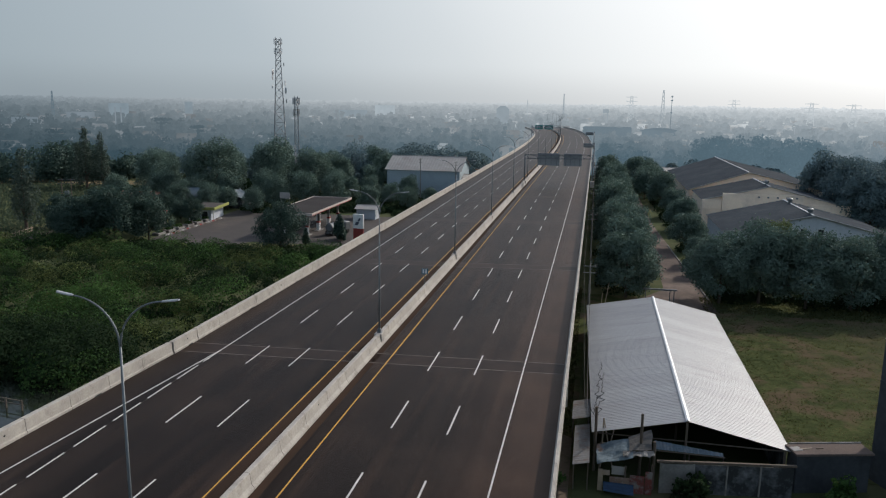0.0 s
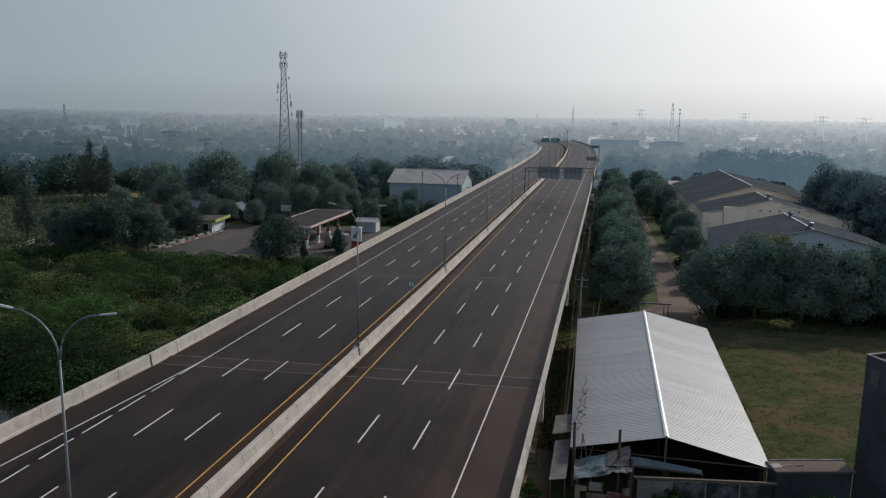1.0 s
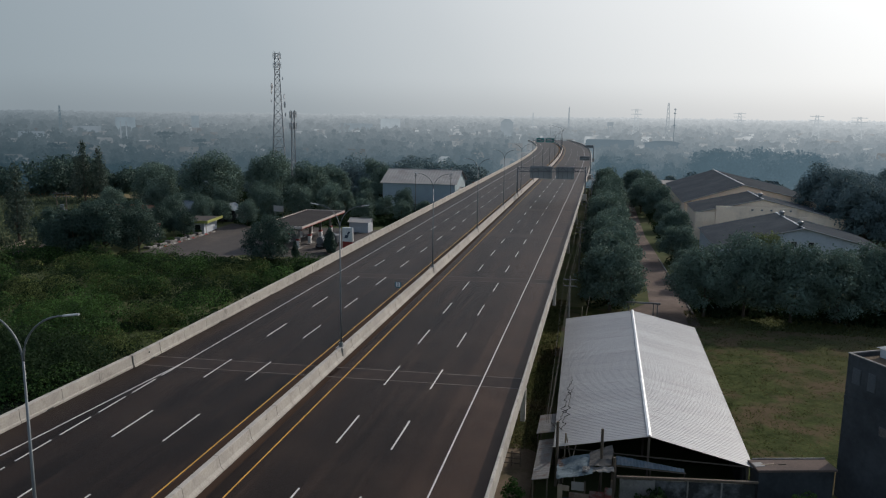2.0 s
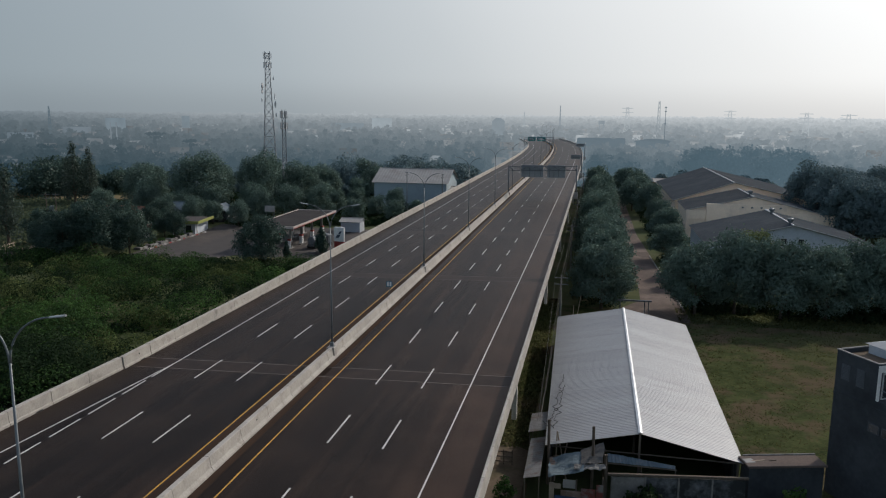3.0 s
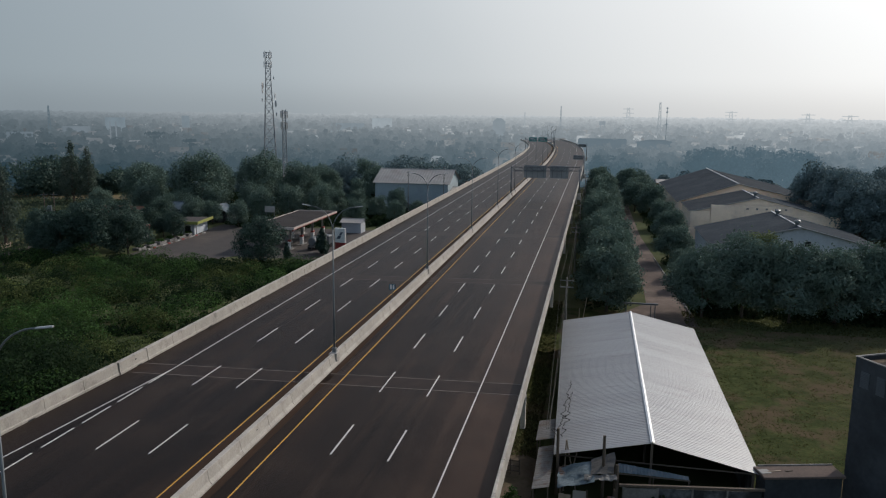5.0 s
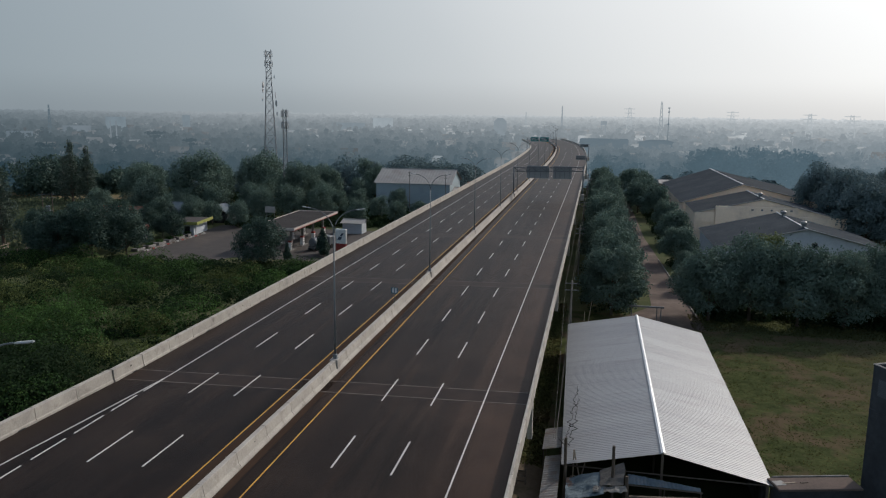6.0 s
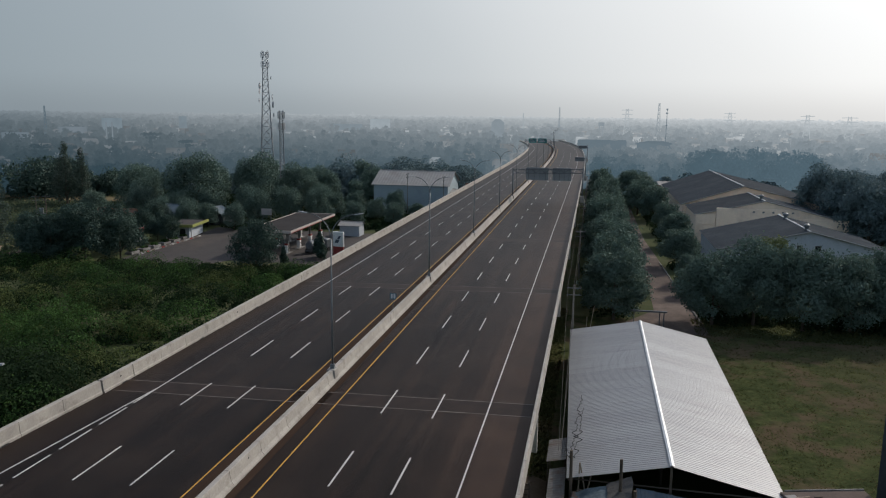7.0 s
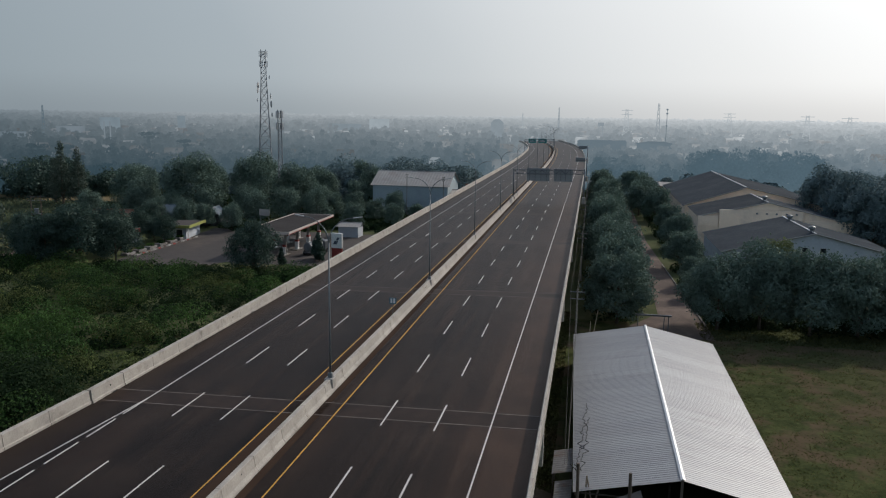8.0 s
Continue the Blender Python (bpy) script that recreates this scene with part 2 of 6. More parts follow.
LEAF = mat("tree_leaves", (0.068, 0.112, 0.088), (0.044, 0.078, 0.066), rough=0.6, scale=0.35, fine=2.0, islands=0.2, through_light=0.28, spec=0.15)
LEAF_PALE = mat("pale_feathery_leaves", (0.150, 0.185, 0.085), (0.110, 0.145, 0.072), rough=0.85, scale=0.35, fine=2.0, islands=0.15, through_light=0.45, spec=0.2)
# The next two leaf colours are lightened and blued to imitate haze.
LEAF_GREY = mat("haze_paled_tree_leaves", (0.126, 0.188, 0.148), (0.100, 0.156, 0.128), rough=0.85, scale=0.25, fine=1.5, islands=0.15, through_light=0.22, spec=0.4)
LEAF_FAR = mat("far_haze_paled_foliage", (0.140, 0.204, 0.212), (0.120, 0.178, 0.190), rough=0.9, scale=0.05, fine=0.5, islands=0.08, through_light=0.22, spec=0.4)
NEEDLE = mat("casuarina_needles", (0.070, 0.100, 0.074), (0.050, 0.076, 0.058), rough=0.7, scale=0.3, fine=2, islands=0.15, through_light=0.4, sheen=0.1, spec=0.3)
SHRUB = mat("shrub_leaves", (0.078, 0.152, 0.040), (0.026, 0.058, 0.022), rough=0.8, scale=0.14, fine=1.2, islands=0.4, through_light=0.36, spec=0.1)
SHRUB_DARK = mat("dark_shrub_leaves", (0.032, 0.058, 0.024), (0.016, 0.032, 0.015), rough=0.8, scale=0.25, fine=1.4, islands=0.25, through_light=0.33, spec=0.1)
SHRUB_PALE = mat("pale_shrub_leaves", (0.125, 0.155, 0.054), (0.066, 0.094, 0.034), rough=0.8, scale=0.25, fine=1.4, islands=0.4, through_light=0.36, spec=0.1)
PEELING_RED = mat("peeling_red_paint", (0.20, 0.045, 0.035), (0.11, 0.04, 0.035), rough=0.9, scale=1.5, fine=8, stain=(0.20, 0.19, 0.18), stain_scale=1.4, stain_range=(0.48, 0.62))
DEEP_BLUE = mat("dark_blue_sheet", (0.02, 0.055, 0.12), (0.015, 0.04, 0.085), rough=0.7, scale=1.5)
MEADOW = mat("meadow_blades", (0.092, 0.118, 0.076), (0.066, 0.088, 0.056), rough=0.95, scale=0.1, fine=1.0, islands=0.2, through_light=0.45, spec=0.0)
GRASS = mat("grass_blades", (0.105, 0.115, 0.048), (0.078, 0.090, 0.038), rough=0.95, scale=0.12, fine=1.0, islands=0.3, through_light=0.6, stain=(0.14, 0.115, 0.066), stain_scale=0.05, stain_range=(0.45, 0.70), spec=0.0)



def dusty(m, colour, spans):
    """Reddish dust lying along the shoulders: the x from which it sets in and where it is thickest, mixed in by noise."""
    n, l = m.node_tree.nodes, m.node_tree.links
    bsdf = n["Principled BSDF"]
    where = n.new("ShaderNodeNewGeometry")
    split = n.new("ShaderNodeSeparateXYZ")
    l.new(where.outputs["Position"], split.inputs[0])
    patchy = n.new("ShaderNodeTexNoise")
    patchy.inputs["Scale"].default_value, patchy.inputs["Detail"].default_value = 0.22, 5
    l.new(where.outputs["Position"], patchy.inputs["Vector"])
    for start, full in spans:
        ramp = n.new("ShaderNodeMapRange")
        ramp.inputs["From Min"].default_value, ramp.inputs["From Max"].default_value = start, full
        l.new(split.outputs[0], ramp.inputs["Value"])
        amount = n.new("ShaderNodeMath")
        amount.operation = "MULTIPLY"
        l.new(ramp.outputs[0], amount.inputs[0])
        l.new(patchy.outputs[0], amount.inputs[1])
        mix = n.new("ShaderNodeMix")
        mix.data_type = "RGBA"
        mix.inputs[7].default_value = (*colour, 1)
        l.new(amount.outputs[0], mix.inputs[0])
        l.new(bsdf.inputs["Base Color"].links[0].from_socket, mix.inputs[6])
        l.new(mix.outputs[2], bsdf.inputs["Base Color"])


def streaked(m, colour, stretch, low, high, amount):
    """Streaks and patches of another colour, drawn out along the road by the wheels."""
    n, l = m.node_tree.nodes, m.node_tree.links
    bsdf = n["Principled BSDF"]
    mapping = node(m.node_tree, "ShaderNodeMapping", Scale=stretch)
    l.new(n.new("ShaderNodeNewGeometry").outputs["Position"], mapping.inputs["Vector"])
    grain = node(m.node_tree, "ShaderNodeTexNoise", Scale=1.0, Detail=6, Roughness=0.62)
    l.new(mapping.outputs[0], grain.inputs["Vector"])
    cut = node(m.node_tree, "ShaderNodeMapRange", **{"From Min": low, "From Max": high, "To Max": amount})
    l.new(grain.outputs[0], cut.inputs["Value"])
    mix = n.new("ShaderNodeMix")
    mix.data_type = "RGBA"
    mix.inputs[7].default_value = (*colour, 1)
    l.new(cut.outputs[0], mix.inputs[0])
    l.new(bsdf.inputs["Base Color"].links[0].from_socket, mix.inputs[6])
    l.new(mix.outputs[2], bsdf.inputs["Base Color"])


streaked(ASPHALT, (0.060, 0.038, 0.027), (0.9, 0.05, 1), 0.50, 0.78, 0.75)
streaked(ASPHALT, (0.048, 0.034, 0.026), (0.22, 0.16, 1), 0.50, 0.74, 0.55)
streaked(ASPHALT, (0.0065, 0.0058, 0.0056), (1.7, 0.035, 1), 0.54, 0.74, 0.7)
dusty(ASPHALT, (0.092, 0.056, 0.039), ((-8.0, -1.5),))
dusty(ASPHALT, (0.042, 0.032, 0.027), ((-30.0, -33.0),))
FIELD = mat("field_turf", (0.092, 0.104, 0.044), (0.034, 0.046, 0.021), rough=1.0, scale=0.4, fine=3.0, bump=0.8, stain=(0.110, 0.086, 0.056), stain_scale=0.16, stain_range=(0.47, 0.60), spec=0.0)
dusty(FIELD, (0.094, 0.084, 0.054), ((26.0, 40.0),))
PLUG = mat("joint_asphalt", (0.044, 0.029, 0.022), (0.022, 0.016, 0.013), rough=0.46, scale=0.6, fine=12, spec=0.05)

# ---- builders ----
class Shape:
    """Vertices and faces, gathered piece by piece into one mesh."""

    def __init__(self):
        self.v, self.f = [], []

    def add(self, verts, faces):
        k = len(self.v)
        self.v += [tuple(p) for p in verts]
        self.f += [tuple(i + k for i in f) for f in faces]
        return self

    def box(self, x0, x1, y0, y1, z0, z1, m=None):
        p = [Vector((x, y, z)) for z in (z0, z1) for y in (y0, y1) for x in (x0, x1)]
        if m is not None:
            p = [m @ q for q in p]
        return self.add(p, [(0, 2, 3, 1), (4, 5, 7, 6), (0, 1, 5, 4), (2, 6, 7, 3), (0, 4, 6, 2), (1, 3, 7, 5)])

    def block(self, x0, x1, y0, y1, z0, z1, e=0.03, m=None):
        """A box with its upright and top edges cut off by e."""
        ring = [(x0 + e, y0), (x1 - e, y0), (x1, y0 + e), (x1, y1 - e), (x1 - e, y1), (x0 + e, y1), (x0, y1 - e), (x0, y0 + e)]
        cx, cy = (x0 + x1) / 2, (y0 + y1) / 2
        kx, ky = 1 - 2 * e / max(x1 - x0, 1e-6), 1 - 2 * e / max(y1 - y0, 1e-6)
        low = [Vector((x, y, z0)) for x, y in ring] + [Vector((x, y, z1 - e)) for x, y in ring]
        low += [Vector((cx + (x - cx) * kx, cy + (y - cy) * ky, z1)) for x, y in ring]
        if m is not None:
            low = [m @ q for q in low]
        f = [tuple(reversed(range(8))), tuple(range(16, 24))]
        for r in (0, 8):
            f += [(r + i, r + (i + 1) % 8, r + 8 + (i + 1) % 8, r + 8 + i) for i in range(8)]
        return self.add(low, f)

    def tube(self, points, radii, sides=8, cap=True):
        """A round bar along points; one radius, or one for each point."""
        pts = [Vector(p) for p in points]
        if not hasattr(radii, "__len__"):
            radii = [radii] * len(pts)
        verts, faces = [], []
        for i, (p, r) in enumerate(zip(pts, radii)):
            d = (pts[min(i + 1, len(pts) - 1)] - pts[max(i - 1, 0)]).normalized()
            a = d.cross(Vector((0, 0, 1)) if abs(d.z) < 0.95 else Vector((1, 0, 0))).normalized()
            b = d.cross(a)
            for j in range(sides):
                t = 2 * math.pi * j / sides
                verts.append(p + (a * math.cos(t) + b * math.sin(t)) * r)
        for i in range(len(pts) - 1):
            for j in range(sides):
                k = (j + 1) % sides
                faces.append((i * sides + j, i * sides + k, (i + 1) * sides + k, (i + 1) * sides + j))
        if cap:
            faces.append(tuple(range(sides)))
            faces.append(tuple(reversed(range((len(pts) - 1) * sides, len(pts) * sides))))
        return self.add(verts, faces)

    def bar(self, a, b, w):
        return self.tube([a, b], w * 0.62, 4)

    def sweep(self, rows, close=True, ends=True):
        """Rows of equally many points, joined row to row."""
        n = len(rows[0])
        verts = [p for row in rows for p in row]
        faces = []
        for i in range(len(rows) - 1):
            for j in range(n if close else n - 1):
                k = (j + 1) % n
                faces.append((i * n + j, i * n + k, (i + 1) * n + k, (i + 1) * n + j))
        if close and ends:
            faces += [tuple(reversed(range(n))), tuple(range((len(rows) - 1) * n, len(rows) * n))]
        return self.add(verts, faces)

    def mesh(self, name, material, smooth=False):
        me = bpy.data.meshes.new(name)
        me.from_pydata(self.v, [], self.f)
        bm = bmesh.new()
        bm.from_mesh(me)
        bmesh.ops.recalc_face_normals(bm, faces=bm.faces)
        bm.to_mesh(me)
        bm.free()
        me.materials.append(material)
        if smooth:
            me.shade_smooth()
        return me


def thing(name, label, category, x=0, y=0, z=0, turn=0, group="", kind="", shape=None, material=None):
    """A top-level thing: an empty at its base, or a mesh."""
    ob = new(name, shape.mesh(name, material) if shape else None)
    ob.matrix_world = pose(x, y, z, 0, 0, turn)
    return tagged(ob, label, category, group, kind)


def part(name, shape, material, parent, label="", smooth=False):
    ob = new(name, shape if isinstance(shape, bpy.types.Mesh) else shape.mesh(name, material, smooth))
    ob.parent = parent
    return tagged(ob, label)


def leaf_mesh(name, verts, material):
    """A mesh of loose four-cornered leaves; verts has four rows of x, y, z for each leaf."""
    n = len(verts) // 4
    me = bpy.data.meshes.new(name)
    me.vertices.add(n * 4)
    me.vertices.foreach_set("co", np.ascontiguousarray(verts, np.float32).ravel())
    me.loops.add(n * 4)
    me.loops.foreach_set("vertex_index", np.arange(n * 4, dtype=np.int32))
    me.polygons.add(n)
    me.polygons.foreach_set("loop_start", np.arange(0, n * 4, 4, dtype=np.int32))
    me.update(calc_edges=True)
    me.materials.append(material)
    return me


rng = np.random.default_rng(7)


def leaves(points, size, long=1.5, loose=0.55):
    """Leaf corners on the given points (places and outward ways), each lying roughly across its way."""
    centres, ways = points
    n = len(centres)
    out_way = ways + loose * rng.normal(size=(n, 3))
    out_way /= np.linalg.norm(out_way, axis=1)[:, None] + 1e-9
    a = rng.normal(size=(n, 3))
    a -= out_way * np.sum(a * out_way, axis=1)[:, None]
    a /= np.linalg.norm(a, axis=1)[:, None] + 1e-9
    b = np.cross(out_way, a)
    s = size * rng.uniform(0.6, 1.4, (n, 1))
    bend = out_way * s * 0.18
    v = np.empty((n, 4, 3))
    v[:, 0] = centres - a * s * long * 0.5 - bend
    v[:, 1] = centres + b * s * 0.5 + bend
    v[:, 2] = centres + a * s * long * 0.5 - bend
    v[:, 3] = centres - b * s * 0.5 + bend
    return v.reshape(-1, 3)


def blob_points(n, centre, radius, flat=1.0, shell=0.45):
    """Places through the outer part of a flattened ball, with their outward ways."""
    d = rng.normal(size=(n, 3))
    d /= np.linalg.norm(d, axis=1)[:, None]
    r = radius * (shell + (1 - shell) * rng.random((n, 1)) ** 0.5)
    way = d.copy()
    way[:, 2] += 0.25
    d[:, 2] *= flat
    return np.asarray(centre) + d * r, way


def joined(blobs):
    return np.concatenate([b[0] for b in blobs]), np.concatenate([b[1] for b in blobs])


# ---- ground and backdrop ----
def sheet(name, label, category, outline, z, material, kind="structure"):
    """A level piece of ground with the given outline."""
    s = Shape()
    n = len(outline)
    s.add([(x, y, z) for x, y in outline] + [(x, y, z - 0.3) for x, y in outline], [tuple(range(n))] + [(i, (i + 1) % n, n + (i + 1) % n, n + i) for i in range(n)])
    return thing(name, label, category, shape=s, material=material, kind=kind)


thing("ground", "grassy flat ground with dry earthy patches", "ground", kind="structure", material=GROUND,
      shape=Shape().add([(-5000, -1500, 0), (5000, -1500, 0), (5000, 5000, 0), (-5000, 5000, 0)], [(0, 1, 2, 3)]))


FAR = 320.0  # where the hazy distance sets in


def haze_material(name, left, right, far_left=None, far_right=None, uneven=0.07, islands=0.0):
    """Emission painted as haze over far things, paler towards the sun and, where far colours are given, with the
    distance.
    """
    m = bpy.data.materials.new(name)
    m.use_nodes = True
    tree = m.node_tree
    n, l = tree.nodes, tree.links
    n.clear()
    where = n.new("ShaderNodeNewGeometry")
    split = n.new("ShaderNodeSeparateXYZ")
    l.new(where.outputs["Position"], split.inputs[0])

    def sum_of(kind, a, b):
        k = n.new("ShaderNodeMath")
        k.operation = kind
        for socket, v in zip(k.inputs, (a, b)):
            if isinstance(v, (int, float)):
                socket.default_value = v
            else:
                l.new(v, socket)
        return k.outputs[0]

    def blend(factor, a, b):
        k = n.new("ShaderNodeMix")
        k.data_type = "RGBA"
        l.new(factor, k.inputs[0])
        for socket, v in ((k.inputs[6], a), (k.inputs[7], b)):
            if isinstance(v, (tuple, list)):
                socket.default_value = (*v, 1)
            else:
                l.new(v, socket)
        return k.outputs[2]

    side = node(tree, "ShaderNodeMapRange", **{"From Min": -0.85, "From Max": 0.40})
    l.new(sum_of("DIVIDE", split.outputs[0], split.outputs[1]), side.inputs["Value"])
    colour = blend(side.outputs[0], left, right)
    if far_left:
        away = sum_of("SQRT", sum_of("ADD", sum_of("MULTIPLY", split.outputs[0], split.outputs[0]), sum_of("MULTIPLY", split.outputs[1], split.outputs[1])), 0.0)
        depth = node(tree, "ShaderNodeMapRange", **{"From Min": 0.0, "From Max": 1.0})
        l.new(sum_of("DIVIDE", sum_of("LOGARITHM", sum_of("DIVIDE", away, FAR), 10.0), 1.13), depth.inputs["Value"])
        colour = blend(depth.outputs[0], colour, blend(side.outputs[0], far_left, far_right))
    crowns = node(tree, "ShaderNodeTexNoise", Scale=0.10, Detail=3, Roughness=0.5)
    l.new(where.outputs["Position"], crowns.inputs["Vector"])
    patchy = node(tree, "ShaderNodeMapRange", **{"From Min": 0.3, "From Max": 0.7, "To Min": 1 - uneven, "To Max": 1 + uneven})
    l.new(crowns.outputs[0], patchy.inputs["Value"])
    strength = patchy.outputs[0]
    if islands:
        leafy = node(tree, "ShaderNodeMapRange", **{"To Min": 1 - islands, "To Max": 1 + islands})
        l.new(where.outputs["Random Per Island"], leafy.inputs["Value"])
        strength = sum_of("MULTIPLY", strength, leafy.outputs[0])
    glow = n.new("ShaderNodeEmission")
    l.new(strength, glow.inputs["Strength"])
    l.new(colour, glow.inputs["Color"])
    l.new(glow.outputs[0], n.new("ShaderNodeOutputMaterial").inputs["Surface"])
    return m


def road_x(y):
    """About where the road runs at that distance."""
    return -17 - max(0.0, y - 300) ** 2 / 7600 if y < 470 else -20.8 - 0.045 * (y - 470) - (y - 470) ** 2 / 1950


# Far trees glow in these colours, since no haze is modelled.
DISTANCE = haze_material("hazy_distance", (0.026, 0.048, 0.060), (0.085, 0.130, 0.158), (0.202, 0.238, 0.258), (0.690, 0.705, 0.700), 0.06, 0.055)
BANDS, RINGS = 6, 36


def crowns_on_ring(g, radius, low, high, seed):
    """Leaf clumps of tree crowns of all sizes along a far ring, in groups with gaps, and a low thicket below them."""
    grain = (radius / 450) ** 0.62
    spots = []
    for c in range(int(1.5 * radius / ((2.0 if radius < 700 else 3.2) * grain))):
        a = g.uniform(-0.84, 0.70)
        x, d = math.sin(a) * radius, radius * g.uniform(0.985, 1.015)
        if radius < 650 and -32 < x - road_x(radius) < 21:
            continue
        grove = noise.noise((a * radius / (55 * grain), seed * 3.7, 0.5))
        if grove < (-0.45 if radius < 700 else -0.30):
            continue
        w = grain * g.gamma(5.0, 0.85 if radius < 700 else 0.72)
        h = low * 0.75 + (high - low) * (g.beta(1.5, 3.2) + 0.35 * max(0.0, grove)) * 1.2
        spots.append((math.sin(a) * d, math.cos(a) * d, w, h))
    if radius < 350:  # the tall grove behind the factory
        for c in range(85):
            a = g.uniform(0.125, 0.265)
            spots.append((math.sin(a) * radius, math.cos(a) * radius * g.uniform(0.99, 1.02), g.uniform(4.0, 6.5), g.uniform(12.5, 19.0) - 26 * abs(a - 0.20)))
    if radius < 470:  # the street's rows of trees run on into the haze
        for c in range(9):
            spots.append((g.uniform(2.5, 9.0) if c < 5 else g.uniform(13.0, 22.0), radius * g.uniform(0.97, 1.03), g.uniform(3.6, 5.2), g.uniform(9.5, 13.0)))
    blobs = []
    for x, y, w, h in spots:
        for k in range(4):
            r = w * g.uniform(0.4, 0.75)
            top = h - r * 0.7 - (0.0 if k == 0 else g.uniform(0.0, 0.45) * h)
            blobs.append(blob_points(17, (x + g.uniform(-0.6, 0.6) * w * (k > 0), y, max(r * 0.4, top)), r, 0.72, 0.35))
    n = int(1.5 * radius / (0.55 * grain))
    a = g.uniform(-0.84, 0.70, n)
    thick = np.stack([np.sin(a) * radius, np.cos(a) * radius, low * 0.9 * g.random(n) ** 0.7], 1)
    blobs.append((thick, g.normal(size=(n, 3))))
    return leaves(joined(blobs), 0.0026 * radius, 1.5, 1.2)


rng = np.random.default_rng(70)
for band in range(BANDS):
    clumps = []
    for i in range(band * RINGS // BANDS, (band + 1) * RINGS // BANDS):
        q = i / (RINGS - 1)
        clumps.append(crowns_on_ring(rng, FAR * 13.4 ** q, 4.5 + 15.5 * q, 12 + 18 * q, 37 * i + 1))
    if band == 0:  # umbrella-shaped crowns standing out of the far trees
        for az, d, z, w in ((-31.0, 480, 17.0, 6.0), (-28.6, 420, 15.0, 3.6), (-37.6, 400, 13.5, 6.0), (-36.0, 410, 12.5, 4.0)):
            x, y = d * math.sin(radians(az)), d * math.cos(radians(az))
            tiers = [blob_points(70, (x, y, z), w, 0.16, 0.1), blob_points(40, (x + 1.0, y, z - 2.0), w * 0.6, 0.18, 0.1), blob_points(50, (x, y, z - 4.5), 0.9, 4.0, 0.1)]
            clumps.append(leaves(joined(tiers), 0.0026 * d, 1.5, 1.2))
    tagged(new("backdrop", leaf_mesh("backdrop", np.concatenate(clumps), DISTANCE)), "far belt of tree tops glowing in painted haze colours", "backdrop", kind="structure")
# A glowing sheet stands in for mist over the far ground.
thing("backdrop", "pale plain glowing in painted haze colour under the far trees", "backdrop", kind="structure", material=DISTANCE,
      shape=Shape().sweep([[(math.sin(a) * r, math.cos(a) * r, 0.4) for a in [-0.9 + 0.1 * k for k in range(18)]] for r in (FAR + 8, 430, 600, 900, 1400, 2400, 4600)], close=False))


# ---- the toll road ----
CX, DECK, FALL = -16.9, 9.52, 0.021


def stations(y0=-45.0, y1=1000.0, step=6.0):
    """The road's centre line: places and headings, straight at first and then bending to the left."""
    x, y, a, rows = CX, y0, 0.0, []
    while y < y1:
        rows.append((x, y, a))
        bend = 0.0 if y < 300 else 1 / 3800 if y < 470 else 1 / 1150
        x, y, a = x - math.sin(a) * step, y + math.cos(a) * step, a + bend * step
    return rows


LINE = stations()


def on_deck(s, u, h=0.0):
    """The place s metres along the road, u to the right of its centre, h above its surface."""
    i = max(0, min(len(LINE) - 2, int((s + 45) / 6.0)))
    k = (s + 45) / 6.0 - i
    (x0, y0, a0), (x1, y1, a1) = LINE[i], LINE[i + 1]
    x, y, a = x0 + (x1 - x0) * k, y0 + (y1 - y0) * k, a0 + (a1 - a0) * k
    drop = max(0.0, s - 640) ** 2 / 40000
    return Vector((x + math.cos(a) * u, y + math.sin(a) * u, DECK + FALL * u + h - drop))


def heading(s):
    i = max(0, min(len(LINE) - 1, int((s + 45) / 6.0)))
    return math.degrees(LINE[i][2])


def flare(s):
    """How far the deck's left edge widens towards the camera."""
    return 0.04 * max(0.0, 57 - s)


road = thing("road", "new empty dark asphalt toll road on a viaduct", "road", kind="structure")
END = 648


def along(u0, u1, h, s0=-42, s1=END, step=12.0):
    """A flat strip of the deck between two offsets (numbers or functions of the way)."""
    rows, s = [], s0
    f0, f1 = (u0 if callable(u0) else lambda t: u0), (u1 if callable(u1) else lambda t: u1)
    while True:
        rows.append([on_deck(s, f0(s), h), on_deck(s, f1(s), h)])
        if s >= s1:
            break
        s = min(s + (step if s > 60 or not (callable(u0) or callable(u1)) else 3.0), s1)
    return Shape().sweep(rows, close=False)


surface = part("asphalt_surface", along(lambda s: -16.15 - flare(s), 16.10, 0.0), ASPHALT, road, "dark brown-grey asphalt with faint stains")
slab = Shape()
slab.sweep([[on_deck(s, -16.45 - flare(s), -0.02), on_deck(s, 16.13, -0.02), on_deck(s, 16.13, -0.12), on_deck(s, 14.6, -0.6), on_deck(s, 14.2, -2.0), on_deck(s, -14.2, -2.0), on_deck(s, -14.6, -0.6), on_deck(s, -16.45 - flare(s), -0.35)] for s in [-42 + 6 * i for i in range(116)]])
part("deck_slab", slab, CONCRETE, road, "pale concrete viaduct deck")

LINE_W = 0.058
for u, m, lab in ((-1.87, YELLOW_PAINT, "solid yellow line"), (1.90, YELLOW_PAINT, "solid yellow line"), (12.70, WHITE_PAINT, "solid white edge line")):
    part("edge_line", along(u - LINE_W * 0.85, u + LINE_W * 0.85, 0.012), m, road, lab)


part("dirt_strip", along(-1.72, -0.45, 0.004), SHOULDER_DIRT, road, "reddish dirt beside the median")
part("dirt_strip", along(0.45, 0.95, 0.004), SHOULDER_DIRT, road, "reddish dirt beside the median")


def left_edge(s):
    return -12.55 - 0.078 * max(0.0, 57 - s)


